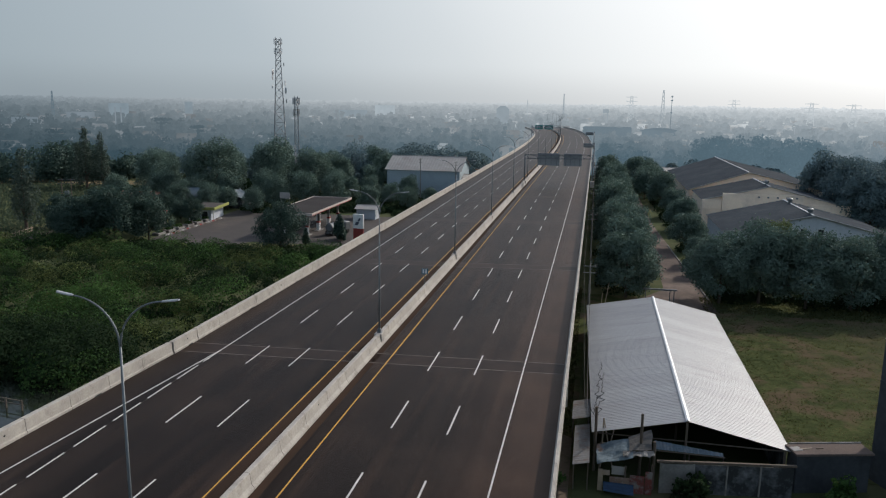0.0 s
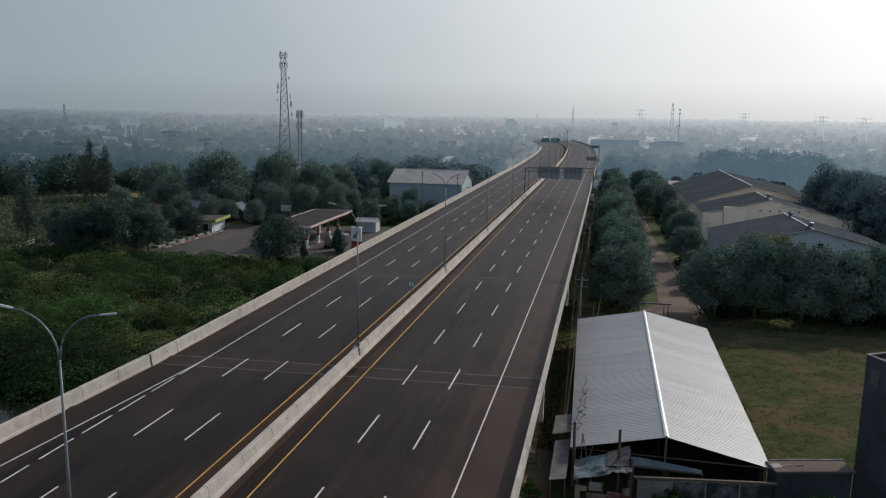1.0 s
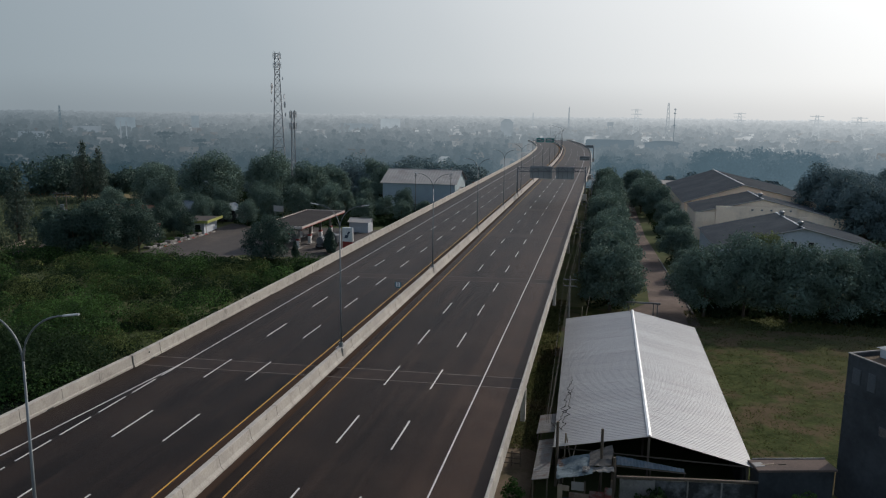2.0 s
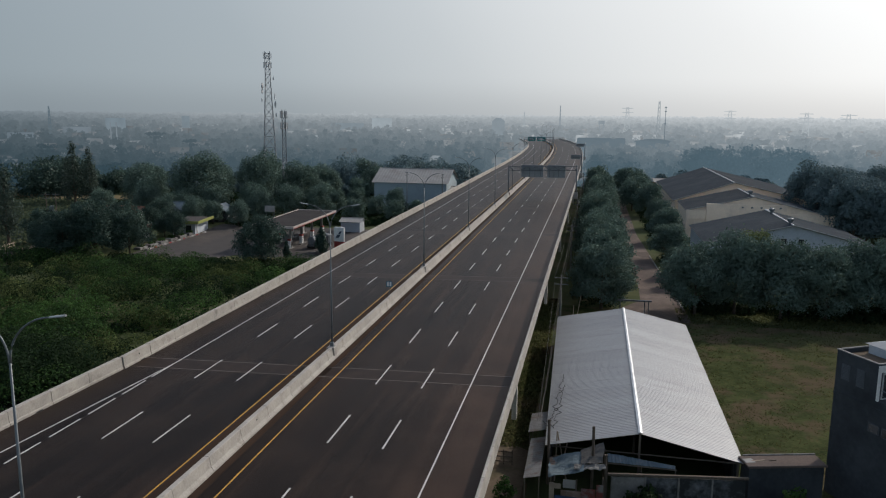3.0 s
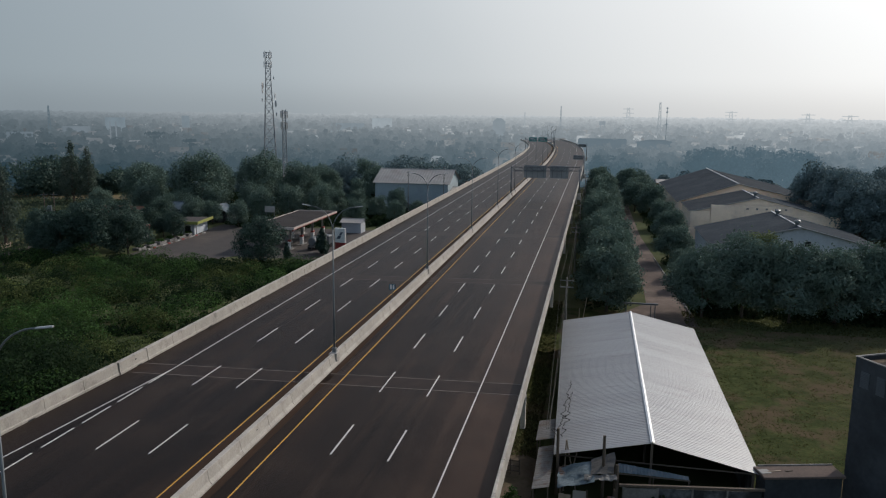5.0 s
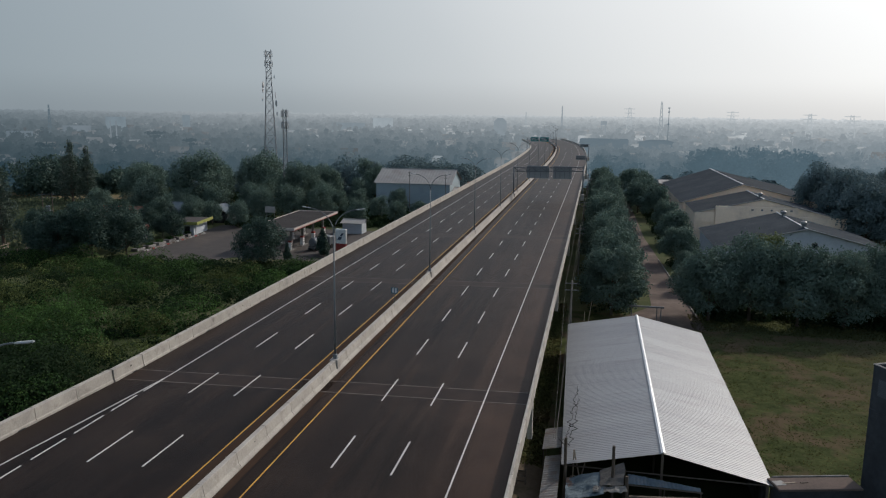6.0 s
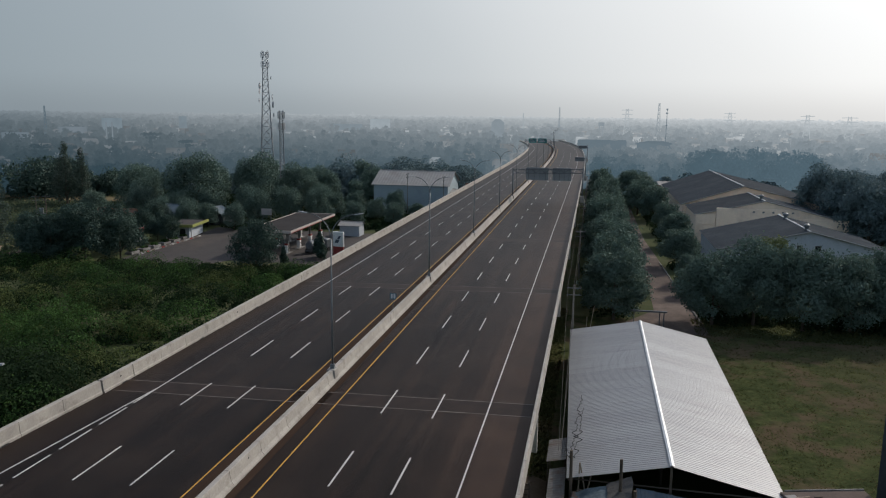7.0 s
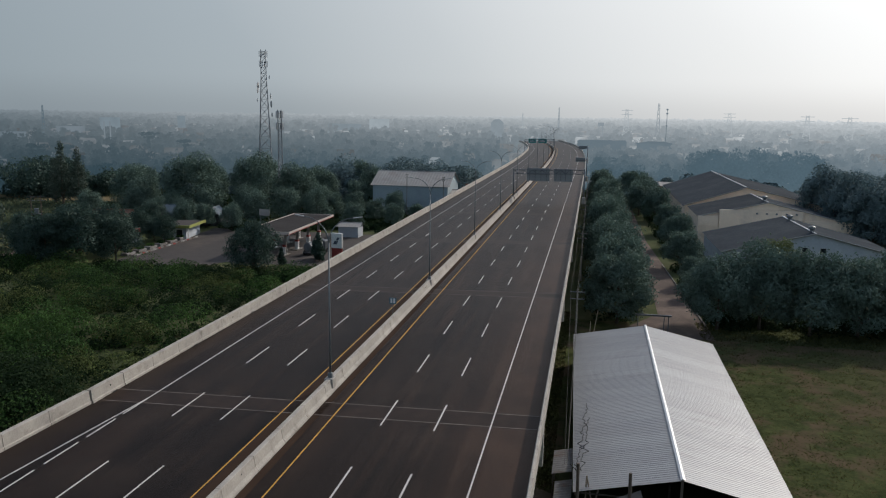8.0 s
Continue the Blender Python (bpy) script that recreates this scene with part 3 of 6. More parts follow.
part("edge_line", along(lambda s: left_edge(s) - LINE_W, lambda s: left_edge(s) + LINE_W, 0.012), WHITE_PAINT, road, "solid white edge line")

dash = Shape().box(-0.055, 0.055, -2.3, 2.3, -0.02, 0.012).mesh("lane_dash", WHITE_PAINT)
short_dash = Shape().box(-0.055, 0.055, -1.55, 1.55, -0.02, 0.012).mesh("short_dash", WHITE_PAINT)


def lay(name, mesh, s, u, h=0.0, parent=None, lean=True):
    """A piece on the deck, turned with it."""
    ob = new(name, mesh)
    p = on_deck(s, u, h)
    ob.matrix_world = pose(*p, 0, -math.degrees(math.atan(FALL)) if lean else 0, heading(s))
    if parent:
        ob.parent = parent
    return ob


for k in range(-5, 34):
    s = 46.3 + 10.75 * k + 0.075 * k * k
    lay("lane_dash", dash, s, 5.50, parent=road)
    lay("lane_dash", dash, s - 0.3, 9.15, parent=road)
for k in range(-5, 40):
    lay("lane_dash", dash, 44.5 + 11.7 * k, -5.42, parent=road)
    lay("lane_dash", dash, 44.5 + 11.7 * k, -9.02, parent=road)
for k in range(-10, 4):
    lay("lane_dash", short_dash, 43.4 + 3.93 * 1.0 * k, -12.55, parent=road) if 43.4 + 3.93 * k < 56 else None

for k in range(14):
    s = 57.0 + 37.3 * (k - 1)
    part("joint_plug", along(lambda t: -15.85 - flare(t), -0.5, 0.004, s - 1.3, s + 1.3), PLUG, road, "browner patch of joint asphalt")
    part("joint_plug", along(0.5, 15.8, 0.004, s - 1.3, s + 1.3), PLUG, road, "browner patch of joint asphalt")
    for off in (-1.15, 1.15):
        s = 57.0 + 37.3 * (k - 1) + off
        part("expansion_joint", along(lambda t: -15.85 - flare(t), -0.5, 0.008, s - 0.06, s + 0.06), JOINT, road)
        part("expansion_joint", along(0.5, 15.8, 0.008, s - 0.06, s + 0.06), JOINT, road)


# concrete barriers, panel by panel
def barrier_mesh(length, profile):
    s = Shape()
    g = 0.02
    s.sweep([[(x, -length / 2 + g, z) for x, z in profile], [(x, length / 2 - g, z) for x, z in profile]])
    return s


SIDE = [(-0.30, -0.3), (0.22, -0.3), (0.22, 0.16), (0.15, 0.24), (0.09, 0.97), (0.06, 1.0), (-0.28, 1.0), (-0.30, 0.97), (-0.32, 0.0)]
EDGE = [(-0.14, -0.12), (0.20, -0.12), (0.20, 0.16), (0.13, 0.24), (0.07, 0.97), (0.05, 1.0), (-0.11, 1.0), (-0.13, 0.97), (-0.14, 0.0)]
MID = [(-0.42, -0.05), (0.42, -0.05), (0.42, 0.10), (0.26, 0.32), (0.17, 0.92), (0.14, 0.95), (-0.14, 0.95), (-0.17, 0.92), (-0.26, 0.32), (-0.42, 0.10)]
PANEL = 4.0
side_panel = barrier_mesh(PANEL, SIDE).mesh("barrier_panel", CONCRETE)
edge_panel = barrier_mesh(PANEL, EDGE).mesh("barrier_panel", CONCRETE)
mid_panel = barrier_mesh(PANEL, MID).mesh("barrier_panel", CONCRETE)
slot = Shape().block(-0.02, 0.02, -0.3, 0.3, 0.0, 0.11, 0.01).mesh("drain_slot", RUBBER)
hole = Shape().tube([(-0.012, 0, 0), (0.012, 0, 0)], 0.075, 8).mesh("lifting_hole", RUBBER)
left_barrier = thing("barrier_left", "pale concrete parapet panels along the viaduct edge", "barrier", kind="structure")
right_barrier = thing("barrier_right", "pale concrete parapet panels along the viaduct edge", "barrier", kind="structure")
median = thing("barrier_median", "pale concrete median barrier between the carriageways", "barrier", kind="structure")
lean = -math.degrees(math.atan(FALL))
NEAR = 84
for k in range(-10, NEAR):
    s = 57.0 + PANEL * k
    p = on_deck(s, -16.05 - flare(s))
    ob = new("barrier_panel", side_panel)
    ob.matrix_world = pose(*p, 0, 0, heading(s) - math.degrees(math.atan(0.04)) * (s < 57))
    ob.parent = left_barrier
    if k % 9 == 0:
        ob.matrix_world = ob.matrix_world @ Matrix.Diagonal((1, 0.965, 1, 1))
    if k % 3 == 0:
        sl = new("drain_slot", slot)
        sl.matrix_world = ob.matrix_world @ pose(0.275, 0.6, 0.0)
        sl.parent = left_barrier
    if k % 5 == 0:
        sl = new("lifting_hole", hole)
        sl.matrix_world = ob.matrix_world @ pose(0.135, 0.3, 0.62, 0, 7, 0)
        sl.parent = left_barrier
    ob = new("barrier_panel", edge_panel)
    ob.matrix_world = pose(*on_deck(s, 16.0), 0, 0, heading(s) + 180)
    ob.parent = right_barrier
    ob = new("barrier_panel", mid_panel)
    ob.matrix_world = pose(*on_deck(s, 0.0), 0, lean, heading(s))
    ob.parent = median
    if k % 4 == 1:
        sl = new("lifting_hole", hole)
        sl.matrix_world = ob.matrix_world @ pose(0.205, 0.3, 0.62, 0, 9, 0)
        sl.parent = median


def far_barrier(u, profile, flip):
    rows = []
    for i in range(44):
        s = 57 + PANEL * (NEAR - 0.5) + 6.0 * i
        rows.append([on_deck(s, u + (-x if flip else x), z) for x, z in profile])
    return Shape().sweep(rows)


tagged(part("far_barrier_run", far_barrier(-16.05, SIDE, False), CONCRETE, left_barrier), kind="stuff")
tagged(part("far_barrier_run", far_barrier(16.0, EDGE, True), CONCRETE, right_barrier), kind="stuff")
tagged(part("far_barrier_run", far_barrier(0, MID, False), CONCRETE, median), kind="stuff")


# piers with hammerhead caps
def pier(s):
    ob = thing("viaduct_pier", "grey concrete viaduct pier with a hammerhead cap", "pier", *on_deck(s, 0)[:2], 0, heading(s), group="piers under the viaduct")
    cap = Shape()
    top = DECK - 2.02
    cap.sweep([[(-16.1, y, top + 1.3 - FALL * 16), (-16.1, y, top + 0.4 - FALL * 16), (-6.5, y, top - 1.9), (6.5, y, top - 1.9), (12.6, y, top - 1.1), (14.4, y, top - 0.2), (14.6, y, top + 1.3 + FALL * 14), (14.1, y, top + 1.3 + FALL * 14), (14.1, y, top - 0.02 + FALL * 14), (-14.1, y, top - 0.02 - FALL * 14), (-14.1, y, top + 1.3 - FALL * 14)] for y in (-0.34, 0.34)])
    part("cap", cap, CONCRETE, ob)
    part("edge_fin", Shape().block(15.74, 16.12, -0.30, 0.30, top - 0.55, top + 2.0, 0.03).block(15.30, 15.74, -0.22, 0.22, top + 0.25, top + 0.5, 0.03), CONCRETE, ob, "pale concrete fin under the parapet")
    for x in (-5, 5):
        part("column", Shape().tube([(x, 0, -0.3), (x, 0, top - 1.8)], 1.0, 20), CONCRETE, ob, smooth=False)
    return ob


for k in range(16):
    pier(57.0 + 37.3 * (k - 1))


# ---- road furniture ----
def street_lamp():
    ob = thing("street_lamp", "tall galvanised double-arm street lamp on the median", "street lamp", group="lamps along the median")
    part("pole", Shape().tube([(0, 0, 0.9), (0, 0, 5), (0, 0, 11.3)], [0.082, 0.068, 0.046], 10), GALVANISED, ob, smooth=True)
    part("base_plate", Shape().block(-0.19, 0.19, -0.19, 0.19, 0.95, 1.02, 0.015).block(-0.155, 0.155, -0.155, 0.155, 1.02, 1.35, 0.03), GALVANISED, ob)
    for side in (-1, 1):
        pts = []
        for i in range(13):
            t = i / 12
            pts.append((side * (0.02 + 1.9 * (1 - math.cos(t * math.pi / 2))), 0, 11.15 + 1.75 * math.sin(t * math.pi / 2) + 0.12 * t))
        part("arm", Shape().tube(pts, [0.046 - 0.014 * i / 12 for i in range(13)], 8), GALVANISED, ob, smooth=True)
        head = Shape()
        head.sweep([[Vector((side * (1.85 + 0.68 * t), y * w, 13.02 + 0.10 * t + z)) for y, z in ((-1, 0.0), (-0.6, 0.035), (0.6, 0.035), (1, 0.0), (0.8, -0.03), (-0.8, -0.03))] for t, w in ((0, 0.05), (0.2, 0.10), (0.85, 0.11), (1, 0.06))])
        part("lamp_head", head, LAMP_WHITE, ob, "pale grey luminaire head")
    return ob


lamp = street_lamp()
LAMP_S = [24.9 + 35.8 * k for k in range(0, 18)]
lamp.matrix_world = pose(*on_deck(LAMP_S[0], 0, 0), 0, 0, 0)
for s in LAMP_S[1:]:
    copy_thing(lamp, pose(*on_deck(s, 0, 0), 0, 0, heading(s)))
for s in LAMP_S:
    lay("lamp_plinth", Shape().block(-0.34, 0.34, -0.42, 0.42, 0.0, 0.99, 0.05).mesh("lamp_plinth", CONCRETE), s, 0, 0, median)


def gantry(s, u0, u1, panels, label, panel_mat, height=5.4):
    """Posts and a latticed beam with hung sign panels."""
    ob = thing("sign_gantry", label, "sign gantry", *on_deck(s, 0), heading(s))
    for u in (u0, u1):
        part("post", Shape().tube([(u, 0, FALL * u), (u, 0, height + 2.4 + FALL * u)], 0.17, 10), DARK_STEEL, ob, smooth=True)
        part("foot", Shape().block(u - 0.45, u + 0.45, -0.5, 0.5, FALL * u - 0.6, FALL * u + 1.02, 0.05), CONCRETE, ob, "concrete foot")
    beam = Shape()
    z0, z1 = height + 1.15, height + 2.1
    corners = [(-0.4, z0), (0.4, z0), (0.4, z1), (-0.4, z1)]
    for y, z in corners:
        beam.bar((u0, y, z + FALL * u0), (u1, y, z + FALL * u1), 0.11)
    n = max(3, int(abs(u1 - u0) / 1.1))
    for i in range(n):
        a, b = u0 + (u1 - u0) * i / n, u0 + (u1 - u0) * (i + 1) / n
        for y in (-0.4, 0.4):
            beam.bar((a, y, (z0 if i % 2 else z1) + FALL * a), (b, y, (z1 if i % 2 else z0) + FALL * b), 0.07)
    part("lattice_beam", beam, DARK_STEEL, ob, "dark steel lattice beam")
    for a, b, lo, hi, face in panels:
        board = part("sign_panel", Shape().block(a, b, 0.5, 0.58, lo, hi, 0.03), panel_mat, ob)
        ribs = Shape()
        for i in range(4):
            x = a + (b - a) * (i + 0.5) / 4
            ribs.box(x - 0.05, x + 0.05, 0.40, 0.498, lo + 0.1, hi - 0.1)
        if face:
            for i in range(2):
                z = lo + (hi - lo) * (0.35 + 0.3 * i)
                part("sign_writing", Shape().box(a + 0.6, b - 0.8 - i * 0.9, 0.485, 0.498, z - 0.2, z + 0.2), SIGN_WHITE, board, "white unreadable lettering bar")
        else:
            part("stiffener", ribs, DARK_STEEL, board)
    return ob


gantry(195.0, 0.0, 16.9, [(3.1, 8.6, 4.9, 8.0, False), (9.6, 14.1, 4.9, 8.0, False)], "dark sign gantry across the carriageway, seen from its back", SIGN_BACK)
gantry(452.0, -16.6, 0.0, [(-14.6, -10.2, 5.3, 7.7, True), (-9.3, -4.4, 5.3, 7.7, True)], "sign gantry with green boards over the carriageway", SIGN_GREEN)


def cantilever(s, lo, hi, a, b, label):
    ob = thing("cantilever_sign", label, "road sign", *on_deck(s, 16.9), heading(s))
    part("post", Shape().tube([(0, 0, -0.3), (0, 0, hi + 0.3)], 0.16, 10), DARK_STEEL, ob, smooth=True)
    arm = Shape()
    for z in (lo + 0.5, hi - 0.4):
        arm.tube([(0, 0, z), (a, 0, z)], 0.09, 8)
    part("arm", arm, DARK_STEEL, ob)
    part("sign_panel", Shape().block(a, b, 0.14, 0.2, lo, hi, 0.03), SIGN_BACK, ob)
    part("foot", Shape().block(-0.45, 0.45, -0.5, 0.5, -0.6, 1.02, 0.05), CONCRETE, ob)
    return ob


cantilever(262.0, 5.6, 7.0, -3.6, -0.5, "dark back of a sign board on a cantilever post")
cantilever(365.0, 5.6, 7.0, -3.9, -0.4, "dark back of a sign board on a cantilever post")

km = thing("kilometre_post", "small blue-green kilometre board on the median", "road sign", *on_deck(82.8, -0.95, 0.0))
part("post", Shape().tube([(0, 0, 0.0), (0, 0, 1.5)], 0.035, 8), DARK_STEEL, km)
board = part("board", Shape().block(-0.36, 0.36, -0.03, 0.0, 1.2, 1.85, 0.02), SIGN_BLUE, km)
part("digit_bar", Shape().box(-0.25, -0.05, -0.04, -0.032, 1.3, 1.8).box(0.05, 0.25, -0.04, -0.032, 1.3, 1.8), SIGN_WHITE, board)


# ---- roofs and sheds ----
def corrugated(p0, p1, p2, p3, pitch=0.25, depth=0.05, thick=0.012, pan=False):
    """A ribbed sheet with corners p0, p1 (along the ribs) and p3, p2; the ribs lie side by side from p0 towards p3."""
    p0, p1, p2, p3 = (Vector(p) for p in (p0, p1, p2, p3))
    up = (p1 - p0).cross(p3 - p0).normalized()
    if up.z < 0:
        up = -up
    n = max(2, round((p3 - p0).length / pitch))
    # a wave, or flat pans between narrow ribs
    wave = ((0.0, 0), (0.60, 0), (0.70, 1), (0.88, 1), (0.98, 0)) if pan else ((0.0, 0), (0.5, 1))
    top, low = [], []
    for t, k in [((i + q) / n, k) for i in range(n) for q, k in wave] + [(1.0, 0)]:
        h = up * depth * k
        a, b = p0.lerp(p3, t) + h, p1.lerp(p2, t) + h
        top.append((a, b))
        low.append((a - up * thick, b - up * thick))
    s = Shape()
    s.sweep([[a, b, d, c] for (a, b), (c, d) in zip(top, low)])
    return s


def gable_house(name, label, category, x0, x1, y0, y1, eave, ridge, walls, roof, along_y=True, over=0.5, ribs=None, windows=(), group="", ridge_at=0.5, cap=None):
    """A house with thick walls, two roof planes and window openings set in frames."""
    ob = thing(name, label, category, (x0 + x1) / 2, (y0 + y1) / 2, 0, group=group)
    w, d = (x1 - x0) / 2, (y1 - y0) / 2
    body = Shape()
    r = (2 * ridge_at - 1)
    if along_y:
        prof = [(-w, -0.2), (w, -0.2), (w, eave), (w * r, ridge - 0.06), (-w, eave)]
        body.sweep([[(x, y, z) for x, z in prof] for y in (-d, d)])
        top = [((-w - over, eave - over * (ridge - eave) / (w * (1 + r) or w)), (w * r, ridge)), ((w + over, eave - over * (ridge - eave) / (w * (1 - r) or w)), (w * r, ridge))]
        planes = [((x0_, -d - over, z0_), (x1_, -d - over, z1_), (x1_, d + over, z1_), (x0_, d + over, z0_)) for (x0_, z0_), (x1_, z1_) in top]
        cap_line = [(w * r, -d - over - 0.02, ridge + 0.07), (w * r, d + over + 0.02, ridge + 0.07)]
    else:
        prof = [(-d, -0.2), (d, -0.2), (d, eave), (d * r, ridge - 0.06), (-d, eave)]
        body.sweep([[(x, y, z) for y, z in prof] for x in (-w, w)])
        top = [((-d - over, eave - over * (ridge - eave) / (d * (1 + r) or d)), (d * r, ridge)), ((d + over, eave - over * (ridge - eave) / (d * (1 - r) or d)), (d * r, ridge))]
        planes = [((-w - over, y0_, z0_), (-w - over, y1_, z1_), (w + over, y1_, z1_), (w + over, y0_, z0_)) for (y0_, z0_), (y1_, z1_) in top]
        cap_line = [(-w - over, d * r, ridge + 0.07), (w + over, d * r, ridge + 0.07)]
    part("wall", body, walls, ob)
    for pl in planes:
        if ribs:
            part("roof", corrugated(*pl, pitch=ribs, depth=0.05), roof, ob)
        else:
            s = Shape()
            q = [Vector(p) for p in pl]
            s.add(q + [p - Vector((0, 0, 0.14)) for p in q], [(0, 1, 2, 3), (7, 6, 5, 4), (0, 4, 5, 1), (1, 5, 6, 2), (2, 6, 7, 3), (3, 7, 4, 0)])
            part("roof", s, roof, ob)
    part("ridge_cap", Shape().tube(cap_line, 0.13, 6), cap or roof, ob)
    if cap and along_y:
        for (x0_, z0_), (x1_, z1_) in top:
            part("barge_board", Shape().bar((x0_, -d - over - 0.03, z0_ + 0.02), (x1_, -d - over - 0.03, z1_ + 0.02), 0.2), ASBESTOS, ob, "pale barge board")
    for x, z, ww, hh, side in windows:
        win = Shape()
        frame_ = Shape()
        if side == "front":
            frame_.box(x - ww / 2 - 0.08, x + ww / 2 + 0.08, -d - 0.07, -d + 0.02, z - 0.08, z + hh + 0.08)
            win.box(x - ww / 2, x + ww / 2, -d - 0.09, -d - 0.072, z, z + hh)
        else:
            frame_.box(-w - 0.07, -w + 0.02, x - ww / 2 - 0.08, x + ww / 2 + 0.08, z - 0.08, z + hh + 0.08)
            win.box(-w - 0.09, -w - 0.072, x - ww / 2, x + ww / 2, z, z + hh)
        fr = part("window", frame_, WHITE_WALL, ob)
        part("pane", win, GLASS, fr)
    return ob


# the zinc shed beside the viaduct
shed = thing("zinc_shed", "long open shed with a silvery corrugated zinc roof", "shed", 8.6, 81.5, 0)
for sgn, x_eave, z_eave in ((-1, -7.35, 3.25), (1, 8.2, 3.15)):
    for k in range(14):
        y0, y1 = -20.6 + 41.2 * k / 14, -20.6 + 41.2 * (k + 1) / 14 + 0.06
        lift = 0.012 * (k % 2)
        xa, xb = (x_eave - 0.0236 * (y0 + 20.6), x_eave - 0.0236 * (y1 + 20.6)) if sgn < 0 else (x_eave, x_eave)
        part("roof_sheet", corrugated((xa, y0, z_eave + lift), (0.2, y0, 4.92 + lift), (0.2, y1, 4.92 + lift), (xb, y1, z_eave + lift), pitch=0.32, depth=0.017, pan=True), ZINC, shed)
ridge = Shape().sweep([[(0.04, y, 5.0), (0.2, y, 5.07), (0.36, y, 5.0), (0.36, y, 4.97), (0.2, y, 5.03), (0.04, y, 4.97)] for y in (-20.65, 20.65)])
part("ridge_cap", ridge, ZINC_CAP, shed, "bright metal ridge cap")
for y in (-20.3, -13.5, -6.8, 0, 6.8, 13.5, 20.3):
    for x, z in ((-7.0, 3.2), (0.2, 4.8), (7.8, 3.1)):
        part("post", Shape().box(x - 0.09, x + 0.09, y - 0.09, y + 0.09, -0.2, z), DARK_WOOD, shed)
    tr = Shape().bar((-7.2, y, 3.2), (0.2, y, 4.82), 0.12).bar((0.2, y, 4.82), (8.0, y, 3.06), 0.12).bar((-7.0, y, 3.1), (7.8, y, 3.0), 0.10)
    part("truss", tr, DARK_WOOD, shed)
for x, z in ((-7.2, 3.2), (8.1, 3.1)):
    part("eave_beam", Shape().box(x - 0.06, x + 0.06, -20.5, 20.5, z - 0.2, z - 0.03), DARK_WOOD, shed)
part("side_wall", Shape().box(-7.1, -6.98, -20.3, 20.3, -0.2, 2.9), DIRTY_WALL, shed)
part("side_wall", Shape().box(7.7, 7.82, -20.3, 20.3, -0.2, 2.9), DIRTY_WALL, shed)
part("end_wall", Shape().box(-6.9, 7.7, 20.1, 20.25, -0.2, 3.0), DIRTY_WALL, shed)

# lean-to roofs on its left side
for n_, (x0, x1, y0, y1, za, zb, mt) in enumerate(((-0.45, 1.1, 65.0, 69.3, 2.5, 2.85, ZINC), (-0.15, 1.15, 57.0, 64.6, 2.1, 2.4, RUSTY))):
    lt = thing("lean_to", "small lean-to with a weathered corrugated roof beside the shed", "lean-to", x0, y0, 0)
    part("roof_sheet", corrugated((0, 0, za), (x1 - x0, 0, zb), (x1 - x0, y1 - y0, zb), (0, y1 - y0, za), pitch=0.4, depth=0.06), ZINC_OLD, lt)
    for xx in (0.1, x1 - x0 - 0.1):
        for yy in (0.15, y1 - y0 - 0.15):
            part("post", Shape().box(xx - 0.05, xx + 0.05, yy - 0.05, yy + 0.05, -0.1, za if xx < 0.5 else zb), DARK_WOOD, lt)

# ---- dark multi-storey house at the edge of the field ----
dark = thing("dark_house", "dark mouldy plastered house with a flat roof terrace", "house", 23.7, 64.1, 0, 28)
DW, DD, LOW, TOP = 11.0, 3.95, 9.2, 12.0
part("lower_wall", Shape().box(0, DW, -10.5, 0, -0.3, LOW), DARK_WALL, dark)
part("upper_wall", Shape().box(0, DW, -DD, 0, LOW, TOP - 0.35), DARK_WALL, dark)
rim = Shape()
for a in ((0, DW, -0.2, 0), (0, DW, -DD, -DD + 0.2), (0, 0.2, -DD + 0.2, -0.2), (DW - 0.2, DW, -DD + 0.2, -0.2)):
    rim.box(*a, TOP - 0.35, TOP)
part("parapet", rim, DARK_WALL, dark)
cop = Shape()
for a in ((-0.05, DW + 0.05, -0.14, 0.05), (-0.05, DW + 0.05, -DD - 0.05, -DD + 0.14), (-0.05, 0.14, -DD + 0.14, -0.14), (DW - 0.14, DW + 0.05, -DD + 0.14, -0.14)):
    cop.box(*a, TOP + 0.002, TOP + 0.07)
part("coping", cop, OLD_CONCRETE, dark, "pale concrete coping")
part("roof_deck", Shape().box(0.22, DW - 0.22, -DD + 0.22, -0.22, TOP - 0.348, TOP - 0.30), EARTH, dark, "brown earthy roof deck")
lantern = part("roof_lantern", Shape().block(2.4, 7.4, -3.2, -0.6, TOP - 0.30, TOP + 0.45, 0.04), GREY_WALL, dark, "pale grey roof lantern")
part("lantern_roof", Shape().add([(2.2, -3.4, TOP + 0.46), (7.6, -3.4, TOP + 0.46), (7.6, -0.4, TOP + 0.46), (2.2, -0.4, TOP + 0.46), (3.6, -1.9, TOP + 0.95), (6.2, -1.9, TOP + 0.95)], [(0, 1, 5, 4), (1, 2, 5), (2, 3, 4, 5), (3, 0, 4), (3, 2, 1, 0)]), ZINC, lantern)
part("belt_course", Shape().box(-0.09, -0.002, -10.5, -0.05, LOW - 0.75, LOW - 0.55), DARK_WALL, dark)
for y0, y1, z0, z1 in ((-1.35, -0.64, 9.85, 11.0), (-2.77, -2.13, 9.75, 11.05)):
    w_ = part("window", Shape().box(-0.05, -0.002, y0 - 0.05, y1 + 0.05, z0 - 0.05, z1 + 0.05), OLD_FRAME, dark, "louvred window in a faded frame")
    for k in range(9):
        z = z0 + (z1 - z0) * (k + 0.5) / 9
        part("louvre", Shape().box(-0.085, -0.052, y0, y1, z - 0.035, z + 0.03), OLD_FRAME, w_)
